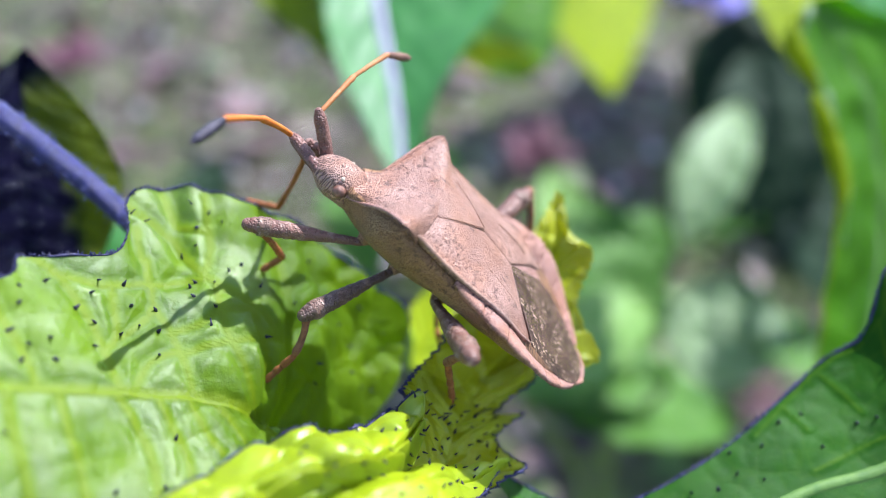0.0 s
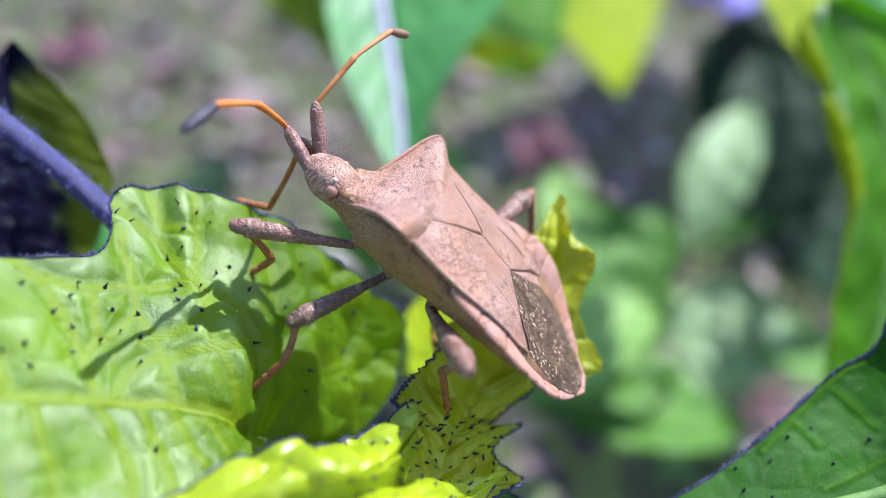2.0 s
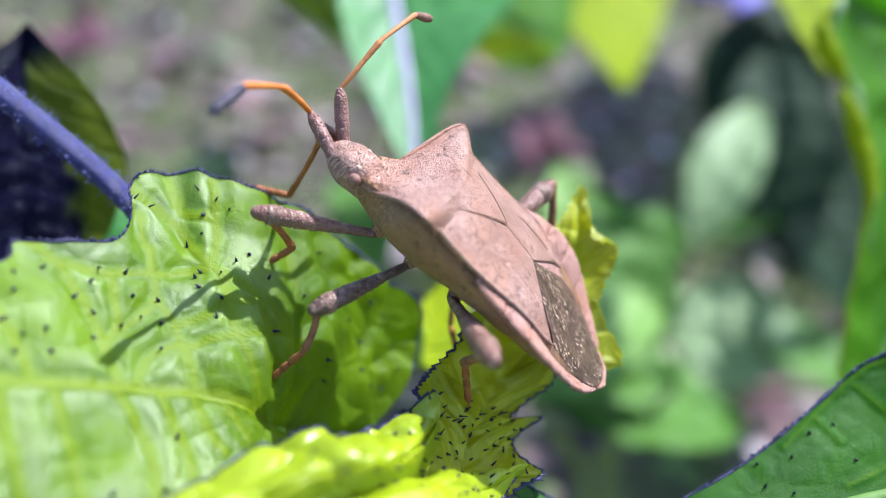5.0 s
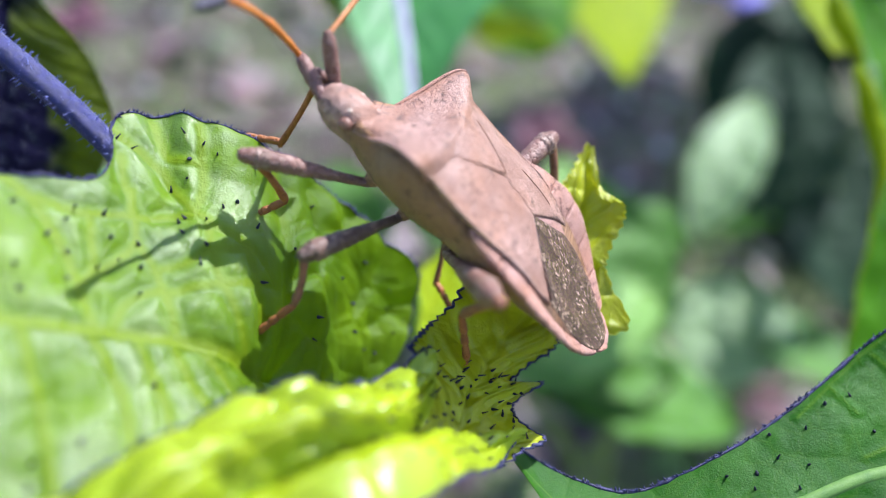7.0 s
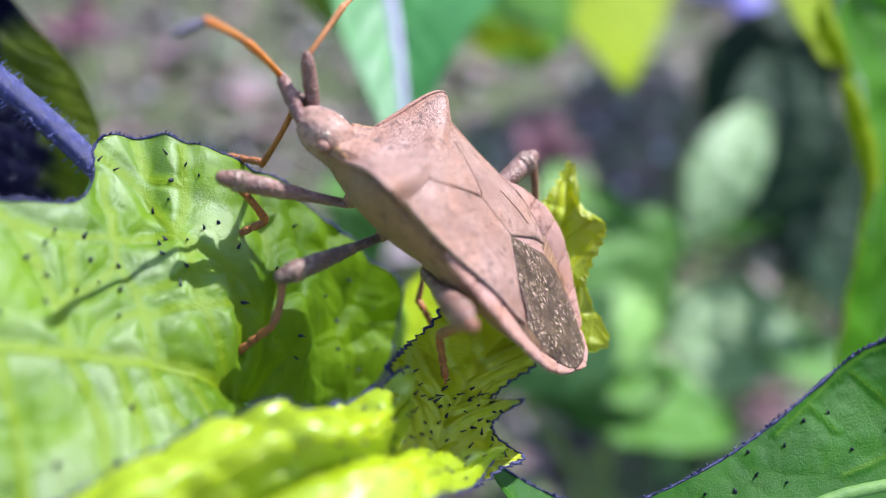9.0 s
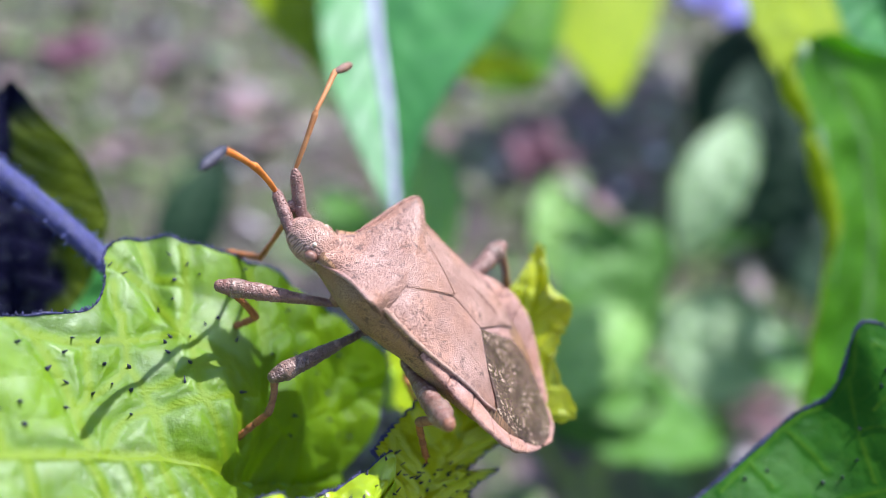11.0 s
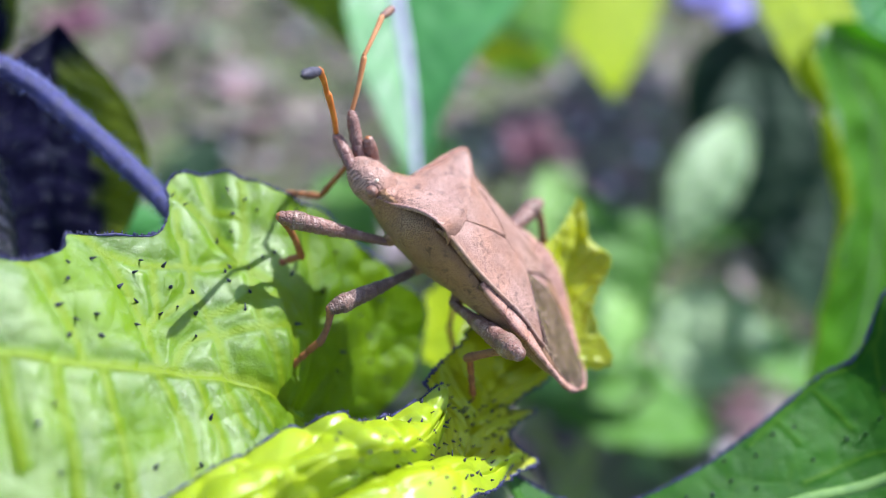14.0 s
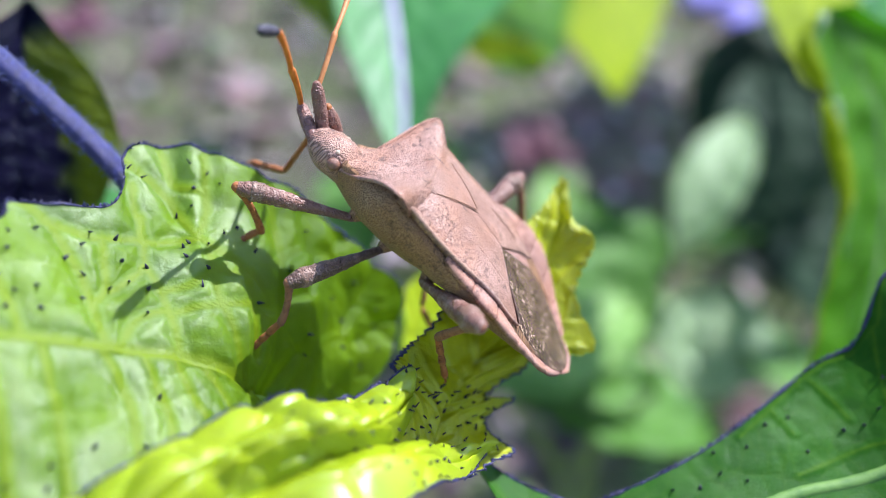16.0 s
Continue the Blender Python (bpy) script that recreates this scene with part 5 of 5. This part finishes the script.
for side in (1, -1):
    wing = plate("forewing", corium(side), CUTICLE, bug, "leathery pinkish-brown forewing", 0.13 if side > 0 else 0.10, 0.14, 60, 30)
    line = [Vector((x, side * costal(x), back(x, costal(x)) + (0.15 if side > 0 else 0.04))) for x in np.linspace(2.75, -3.7, 40)]
    part("wing_edge", tube(line, [(0.10 - 0.05 * i / 39) * (1.0 if side > 0 else 0.9) for i in range(40)], 8, 0.15), BAND if side > 0 else CUTICLE, wing, "paler raised front edge of the wing")
    hem = [Vector((2.25 - 2.1 * k / 20, side * (1.63 * (1 - k / 20) + 0.05), 0)) for k in range(21)]
    for p in hem:
        p.z = back(p.x, p.y) + 0.185
    part("wing_seam", tube(hem[3:], [0.016] * 18, 6, 0.2), SEAM, wing, "thin dark seam beside the shield")
    fork = [Vector((x, side * (1.55 + 0.25 * (0.6 - x) / 3.0), 0)) for x in np.linspace(-0.6, -2.4, 20)]
    for p in fork:
        p.z = back(p.x, p.y) + 0.122
    part("wing_vein", tube(fork, [0.014] * 20, 6, 0.2), SEAM, wing)


def membrane(u, v):
    s = 2 * v - 1
    reach = abs(s)
    front = -1.5 - (2.45 if s > 0 else 2.15) * reach ** 0.95
    wide = 2.38 if s > 0 else 1.70 + 0.55 * math.sin(math.pi * min(u * 0.9, 1.0))
    x = front + (-7.5 - front) * u
    return x, s * wide * math.sqrt(max(0.0, 1 - (u * 0.99) ** 2.3)) + 0.12 * (1 - reach)


plate("wing_membrane", membrane, MEMBRANE, bug, "dark glossy bronze wing membrane with golden glints painted on", 0.095, 0.07, 80, 44)
plate("scutellum", lambda u, v: (2.35 - 2.3 * u, (2 * v - 1) * (1.68 * (1 - u) + 0.03)), CUTICLE, bug, "small triangular shield", 0.15, 0.16, 24, 16)

# pronotum: a sloping collar with raised, rounded shoulders
PRO_U = (0.0, 0.15, 0.3, 0.45, 0.6, 0.72, 0.82, 0.9, 1.0)
PRO_W = (1.02, 1.12, 1.38, 1.92, 2.72, 3.34, 3.62, 3.6, 3.2)
PRO_S = (0.0, 0.06, 0.2, 0.4, 0.55, 0.62, 0.62, 0.54, 0.25)   # how far the sides lie ahead of the middle
PRO_M = (0.70, 0.95, 1.22, 1.55, 1.9, 2.2, 2.42, 2.5, 2.42)
PRO_R = (0.50, 0.74, 1.06, 1.60, 2.3, 2.76, 2.92, 2.84, 2.45)


def pronotum():
    bm = bmesh.new()
    nu, nv = 56, 48
    tops, lows = [], []
    for i in range(nu + 1):
        u = i / nu
        w, mid, rim, ahead = (curve(u, PRO_U, p) for p in (PRO_W, PRO_M, PRO_R, PRO_S))
        top, low = [], []
        for j in range(nv + 1):
            s = 2 * j / nv - 1
            x = 5.05 - 2.95 * u + ahead * abs(s) ** 2.4 + 0.12 * abs(s) * (1 - u)
            z = mid + (rim - mid) * abs(s) ** 3.0 + 0.16 * math.sin(math.pi * min(1, abs(s) * 1.1)) * u - 0.26 * math.exp(-((abs(s) - 1.0) / 0.10) ** 2) - 0.10 * math.exp(-((u - 1.0) / 0.06) ** 2)
            z += 0.04 * noise.noise(Vector((x * 1.5, s * w * 1.5, 2)))
            y = s * w
            # the hind edge settles on the wings
            settle = min(max((u - 0.72) / 0.28, 0), 1) ** 2 * (1 - abs(s) ** (2.5 if s > 0 else 9.0))
            z += (back(x, y) + 0.16 - z) * settle
            if i in (0, nu):
                z -= 0.08
            top.append(bm.verts.new((x, y, z)))
            low.append(bm.verts.new((x, y * 0.97, z - 0.10 - 0.08 * (1 - abs(s)))))
        tops.append(top)
        lows.append(low)
    for i in range(nu):
        for j in range(nv):
            bm.faces.new((tops[i][j], tops[i + 1][j], tops[i + 1][j + 1], tops[i][j + 1]))
            bm.faces.new((lows[i][j], lows[i][j + 1], lows[i + 1][j + 1], lows[i + 1][j]))
        for j in (0, nv):
            bm.faces.new((tops[i][j], lows[i][j], lows[i + 1][j], tops[i + 1][j]))
    for i in (0, nu):
        for j in range(nv):
            bm.faces.new((tops[i][j], tops[i][j + 1], lows[i][j + 1], lows[i][j]))
    bmesh.ops.recalc_face_normals(bm, faces=bm.faces)
    collar = part("pronotum", bm, CUTICLE, bug, "sloping pitted collar with rounded raised shoulders")
    for k, side in enumerate((1, -1)):
        # its sharp side keel, from the neck to the shoulder
        keel = []
        for i in range(25):
            u = 0.10 + 0.74 * i / 24
            keel.append(Vector((5.05 - 2.95 * u + curve(u, PRO_U, PRO_S) + 0.12 * (1 - u), side * curve(u, PRO_U, PRO_W), curve(u, PRO_U, PRO_R) - 0.27)))
        part("collar_keel", tube(keel, [0.035 + 0.06 * math.sin(math.pi * (i + 1) / 26) for i in range(25)], 8, 0.25, k), CUTICLE_EDGE, collar, "paler raised edge of the collar")
    return collar


pronotum()


def head():
    bm = bmesh.new()
    path = [Vector(p) for p in ((4.85, 0, 0.10), (5.2, 0, 0.12), (5.6, 0, 0.12), (6.0, 0, 0.08), (6.35, 0, 0.02), (6.6, 0, -0.08), (6.75, 0, -0.16))]
    sweep(bm, [spline(path, i / 24) for i in range(25)], [float(np.interp(i / 24, (0, 0.2, 0.45, 0.7, 0.9, 1), (0.80, 0.86, 0.86, 0.66, 0.42, 0.22))) for i in range(25)], 22)
    for v in bm.verts:
        v.co.z = 0.05 + (v.co.z - 0.05) * (0.92 if v.co.z > 0 else 1.05) + 0.05 * noise.noise(v.co * 2.2)
        v.co.y *= 1.06
    for s in (1, -1):
        blob(bm, (6.18, 0.42 * s, 0.06), (0.42, 0.30, 0.30))
    piece = part("head", bm, CUTICLE, bug, "small blunt brown head")
    for s in (1, -1):
        bm = bmesh.new()
        blob(bm, (5.45, 0.93 * s, 0.22), (0.27, 0.22, 0.27), 16, 12)
        part("eye", bm, EYE_MAT, piece, "brown bulging eye")
        bm = bmesh.new()
        blob(bm, (5.62, 0.66 * s, 0.62), (0.10, 0.09, 0.09))
        part("tubercle", bm, TUBERCLE, piece, "pale bead beside the eye")
    return piece


head()


def limb(name, profile, material, label="", bend=0.0, sides=14, rough=0.16, seed=1):
    """A limb segment along +x from its joint; profile: (x, radius)."""
    long = profile[-1][0]
    path, radii = [], []
    steps = 40
    for i in range(steps + 1):
        x = long * i / steps
        path.append(Vector((x, 0, bend * math.sin(math.pi * x / long))))
        radii.append(float(np.interp(x, [p[0] for p in profile], [p[1] for p in profile])))
    bm = bmesh.new()
    sweep(bm, path, radii, sides, rough, seed)
    for x in (0.0, long):
        blob(bm, (x, 0, 0), (radii[0 if x == 0 else -1] * 1.02,) * 3, 10, 8)
    return part(name, bm, material, bug, label)


def tarsus(long, seed):
    bm = bmesh.new()
    cuts = (0.0, 0.42, 0.66, 1.0)
    for a, b in zip(cuts, cuts[1:]):
        sweep(bm, [Vector((long * (a + (b - a) * s), 0, 0)) for s in (0, 0.15, 0.5, 0.85, 1)], [0.10, 0.13, 0.15, 0.16, 0.12], 10, 0.1, seed)
    for s in (1, -1):
        sweep(bm, [Vector((long, 0.05 * s, 0)), Vector((long + 0.16, 0.13 * s, 0.02)), Vector((long + 0.24, 0.16 * s, -0.1))], [0.06, 0.05, 0.015], 6)
    return part("tarsus", bm, FOOT_MAT, bug, "reddish-orange jointed foot with two claws")


def chain(places):
    """Rows of poses that carry a segment, +x from its first joint to its second."""
    rows = []
    for t, a, b in places:
        a, b = Vector(a), Vector(b)
        turn = (b - a).normalized().to_track_quat("X", "Z").to_matrix().to_4x4()
        rows.append((t, Matrix.Translation(a * MM * GROW) @ turn))
    return rows


MOVES = []   # (thing, rows) for motions()

FEELER_LEFT = [
    (0.0, (6.41, 0.43, 0.07), (8.15, -0.55, -0.03), (9.31, 1.11, 0.79), (10.14, 3.01, 1.07), (10.35, 4.65, 0.68)),
    (3.0, (6.41, 0.43, 0.07), (8.22, -0.71, 0.24), (9.36, 0.85, 1.26), (10.16, 2.77, 1.52), (10.30, 4.37, 0.98)),
    (4.75, (6.41, 0.43, 0.07), (8.22, -0.71, 0.24), (9.36, 0.85, 1.26), (10.16, 2.77, 1.52), (10.30, 4.37, 0.98)),
    (6.7, (6.41, 0.43, 0.07), (8.09, -0.50, 0.22), (9.49, 0.84, 1.25), (10.54, 2.51, 1.95), (10.72, 4.19, 2.03)),
    (8.0, (6.41, 0.43, 0.07), (8.09, -0.50, 0.22), (9.49, 0.84, 1.25), (10.54, 2.51, 1.95), (10.72, 4.19, 2.03)),
    (10.0, (6.41, 0.43, 0.07), (8.10, -0.56, 0.57), (9.48, 0.76, 1.64), (10.51, 2.39, 2.45), (10.56, 4.08, 2.54)),
    (12.5, (6.41, 0.43, 0.07), (7.83, -0.99, -0.05), (8.82, 0.08, 1.58), (9.88, 1.47, 2.74), (9.95, 3.16, 2.76)),
    (13.5, (6.41, 0.43, 0.07), (7.79, -0.93, 0.01), (9.17, -0.04, 1.46), (9.92, 1.50, 2.66), (10.18, 3.17, 2.80)),
    (14.5, (6.41, 0.43, 0.07), (8.06, -0.73, 0.21), (9.46, -0.09, 1.77), (10.17, 1.43, 3.01), (10.43, 3.09, 3.24)),
    (15.5, (6.41, 0.43, 0.07), (7.94, -0.82, 0.29), (9.18, 0.07, 1.86), (9.98, 1.45, 3.21), (10.28, 3.11, 3.30)),
    (16.0, (6.41, 0.43, 0.07), (7.84, -0.85, 0.22), (8.91, 0.30, 1.74), (9.88, 1.54, 3.12), (10.13, 3.17, 3.47)),
]
FEELER_RIGHT = [
    (0.0, (6.38, -0.44, 0.08), (7.86, -0.51, 1.55), (7.72, -2.55, 2.70), (7.22, -4.39, 3.55), (6.38, -5.63, 3.56)),
    (3.0, (6.38, -0.44, 0.08), (7.90, -1.40, 1.46), (7.89, -2.71, 3.43), (7.51, -4.52, 4.41), (6.90, -5.88, 4.21)),
    (4.75, (6.38, -0.44, 0.08), (7.90, -1.40, 1.46), (7.89, -2.71, 3.43), (7.51, -4.52, 4.41), (6.90, -5.88, 4.21)),
    (6.7, (6.38, -0.44, 0.08), (7.80, -0.39, 1.67), (7.95, -2.46, 2.75), (7.91, -4.36, 3.64), (7.36, -5.74, 3.45)),
    (8.0, (6.38, -0.44, 0.08), (7.80, -0.39, 1.67), (7.95, -2.46, 2.75), (7.91, -4.36, 3.64), (7.36, -5.74, 3.45)),
    (10.0, (6.38, -0.44, 0.08), (7.91, -1.16, 1.50), (8.32, -2.46, 3.43), (8.44, -4.49, 3.93), (7.97, -5.89, 3.71)),
    (12.5, (6.38, -0.44, 0.08), (8.10, -1.34, 1.35), (9.27, -2.54, 3.07), (9.97, -3.75, 4.68), (10.03, -5.24, 4.82)),
    (13.5, (6.38, -0.44, 0.08), (8.00, -1.17, 1.19), (9.10, -2.34, 2.94), (9.75, -3.66, 4.46), (9.65, -5.16, 4.53)),
    (14.5, (6.38, -0.44, 0.08), (8.23, -1.02, 1.26), (9.48, -1.91, 3.10), (9.94, -3.76, 4.00), (9.87, -5.23, 4.26)),
    (15.5, (6.38, -0.44, 0.08), (8.05, -1.05, 1.33), (9.13, -2.07, 3.18), (9.74, -3.79, 4.22), (9.66, -5.27, 4.40)),
    (16.0, (6.38, -0.44, 0.08), (7.76, -0.35, 1.51), (8.69, -1.81, 3.10), (9.32, -3.69, 3.77), (9.46, -5.18, 3.86)),
]
# joints hip, knee, ankle, toe for four stances; thickness; material
LEGS = [
    ([
        ((3.49, 0.80, -1.14), (7.27, 2.12, -2.71), (5.43, 0.69, -4.29), (5.80, 0.68, -5.86)),
        ((3.49, 0.80, -1.14), (7.24, 2.39, -2.37), (5.25, 1.08, -3.99), (5.91, 1.25, -5.79)),
        ((3.49, 0.80, -1.14), (7.43, 2.31, -2.65), (5.60, 1.19, -4.26), (6.30, 1.24, -5.98)),
        ((3.49, 0.80, -1.14), (7.56, 2.36, -2.46), (5.83, 1.27, -4.15), (6.36, 1.43, -5.87)),
    ], 1.04, LEG_MAT),
    ([
        ((1.78, 1.00, -1.22), (3.58, 3.88, -3.09), (2.82, 4.05, -5.06), (3.00, 4.32, -6.99)),
        ((1.78, 1.00, -1.22), (3.71, 4.16, -2.68), (2.77, 4.44, -4.56), (3.06, 4.86, -6.57)),
        ((1.78, 1.00, -1.22), (3.65, 4.07, -3.18), (2.92, 3.93, -4.85), (2.92, 4.11, -6.79)),
        ((1.78, 1.00, -1.22), (3.81, 4.09, -3.00), (2.96, 4.08, -4.75), (3.03, 4.25, -6.61)),
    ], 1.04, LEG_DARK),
    ([
        ((-0.36, 1.26, -0.93), (-1.30, 5.28, 1.17), (-1.92, 3.16, -1.44), (-3.40, 2.79, -3.07)),
        ((-0.36, 1.26, -0.93), (-1.30, 5.60, 2.13), (-1.76, 3.36, -0.96), (-3.48, 3.14, -2.71)),
        ((-0.36, 1.26, -0.93), (-1.98, 4.95, 1.56), (-1.96, 3.14, -1.17), (-3.56, 2.81, -2.67)),
        ((-0.36, 1.26, -0.93), (-1.77, 5.21, 1.81), (-1.85, 3.18, -1.13), (-3.49, 2.79, -2.65)),
    ], 1.23, LEG_PINK),
    ([
        ((4.95, -1.57, -0.80), (7.40, -0.88, -0.03), (6.82, -1.60, -4.12), (7.99, -1.98, -5.15)),
        ((4.95, -1.57, -0.80), (7.20, -0.66, 0.06), (6.81, -1.33, -3.86), (8.05, -1.60, -5.02)),
        ((4.95, -1.57, -0.80), (6.88, -0.76, 1.01), (6.56, -1.73, -3.18), (7.73, -2.02, -4.48)),
        ((4.95, -1.57, -0.80), (7.03, -0.77, 1.01), (6.70, -1.63, -3.16), (7.96, -2.05, -4.19)),
    ], 0.85, LEG_MAT),
    ([
        ((0.73, -1.12, -1.69), (-0.50, -3.27, -2.56), (-2.51, -2.24, -4.62), (-3.71, -1.20, -5.13)),
        ((0.73, -1.12, -1.69), (-0.36, -2.82, -2.49), (-1.86, -1.72, -4.61), (-2.80, -1.06, -4.59)),
        ((0.73, -1.12, -1.69), (-0.88, -3.26, -2.27), (-2.54, -2.50, -4.32), (-3.56, -1.60, -4.80)),
        ((0.73, -1.12, -1.69), (-0.28, -3.33, -2.13), (-2.21, -2.34, -4.39), (-3.23, -1.65, -4.49)),
    ], 0.85, LEG_MAT),
    ([
        ((-0.61, -2.33, 0.52), (-1.65, -5.68, 2.35), (-3.39, -5.45, 0.49), (-3.86, -4.73, -0.44)),
        ((-0.61, -2.33, 0.52), (-1.42, -5.45, 2.17), (-3.08, -5.37, 0.67), (-3.60, -4.63, -0.16)),
        ((-0.61, -2.33, 0.52), (-1.36, -5.28, 2.42), (-3.19, -5.49, 1.16), (-3.65, -4.86, 0.22)),
        ((-0.61, -2.33, 0.52), (-1.34, -5.35, 2.46), (-2.97, -5.46, 0.97), (-3.43, -4.84, 0.09)),
    ], 1.28, LEG_PINK),
]
# the body's stances: place in millimetres, turn in degrees
STANCES = (
    (0.22, 26.93, 140.14, 2.66, -38.46, 167.39),
    (0.06, 27.09, 139.93, -0.77, -38.17, 167.84),
    (-0.13, 27.18, 139.65, 6.88, -39.05, 166.74),
    (-0.17, 27.15, 139.69, 5.39, -37.60, 166.82),
)
BUG_ROWS = [(t, pose(x * MM, y * MM, z * MM, a, b, c)) for t, (x, y, z, a, b, c) in zip((0.0, 4.75, 6.7, 10.3, 12.2, 13.9, 14.7, 16.0), (STANCES[i] for i in (0, 0, 1, 1, 2, 2, 3, 3)))]

FEMUR = ((0, 0.15), (0.08, 0.17), (0.25, 0.19), (0.45, 0.27), (0.65, 0.33), (0.82, 0.345), (0.94, 0.32), (1.0, 0.25))
TIBIA = ((0, 0.20), (0.08, 0.17), (0.3, 0.13), (0.7, 0.13), (0.93, 0.16), (1.0, 0.14))
TIMES = (0.0, 4.75, 6.7, 10.3, 12.2, 13.9, 14.7, 16.0)
WHICH = (0, 0, 1, 1, 2, 2, 3, 3)
for k, (rows, thick, material) in enumerate(LEGS):
    lengths = [sum((Vector(r[j + 1]) - Vector(r[j])).length for r in rows) / len(rows) for j in range(3)]
    segments = (
        limb("femur", [(x * lengths[0], r * thick) for x, r in FEMUR], material, "granular brown thigh", 0.0, seed=k),
        limb("tibia", [(x * lengths[1], r * thick) for x, r in TIBIA], FOOT_MAT if k in (0, 3) else SHIN_MAT, "thin banded shin", 0.10, seed=k + 9),
        tarsus(lengths[2], k),
    )
    if k in (0, 1, 2, 5):
        reach = lengths[0]
        ring = [Vector((reach * (0.80 + 0.12 * i / 8), 0, 0)) for i in range(9)]
        part("knee_band", tube(ring, [0.35 * thick * (1.0 + 0.05 * math.sin(math.pi * i / 8)) for i in range(9)], 14, 0.2, k), KNEE_MAT, segments[0], "paler speckled band above the knee")
    hip = Vector(rows[0][0])
    side = 1 if k < 3 else -1
    root_at = Vector((hip.x - 0.15, 0.35 * side, max(hip.z, -1.0) + 0.35))
    part("coxa", tube([root_at, root_at.lerp(hip, 0.6), hip], [0.46, 0.36, 0.20 * thick], 12, 0.1, k), CUTICLE_SIDE, bug, "hip joint")
    for j, piece in enumerate(segments):
        MOVES.append((piece, chain([(t, rows[w][j], rows[w][j + 1]) for t, w in zip(TIMES, WHICH)])))

ANTENNA = (
    ("antenna_scape", ((0, 0.19), (0.1, 0.24), (0.5, 0.27), (0.9, 0.25), (1, 0.16)), SCAPE_MAT, "thick granular brown antenna base"),
    ("antenna_pedicel", ((0, 0.09), (0.1, 0.11), (0.6, 0.12), (0.95, 0.15), (1, 0.11)), AMBER, "slender orange antenna segment"),
    ("antenna_flagellum", ((0, 0.10), (0.5, 0.11), (0.95, 0.14), (1, 0.11)), AMBER, "slender orange antenna segment"),
    ("antenna_club", ((0, 0.10), (0.15, 0.17), (0.55, 0.21), (0.85, 0.18), (1, 0.06)), CLUB, "darker club at the antenna tip"),
)
for rows, lengths in ((FEELER_LEFT, (2.0, 2.2, 2.1, 1.7)), (FEELER_RIGHT, (2.16, 2.36, 2.1, 1.5))):
    for j, (name, profile, material, label) in enumerate(ANTENNA):
        if rows is FEELER_RIGHT and j:
            profile = [(x, r * 0.85) for x, r in profile]
            material = (None, DULL_AMBER, DULL_AMBER, BROWN_CLUB)[j]
        piece = limb(name, [(x * lengths[j], r) for x, r in profile], material, label, 0.05 * (j in (1, 2)), seed=j)
        MOVES.append((piece, chain([(row[0], row[1 + j], row[2 + j]) for row in rows])))


def motions():
    walk(bug, BUG_ROWS)
    still, swayed, settled = pose(0, 0, 0), pose(-1.15 * MM, 0.43 * MM, 0.61 * MM), pose(-0.3 * MM, -0.05 * MM, -0.1 * MM)
    walk(swaying, [(0.0, still), (10.2, still), (12.2, swayed), (13.5, swayed), (14.0, settled), (16.0, settled)])
    for piece, rows in MOVES:
        walk(piece, rows)


motions()
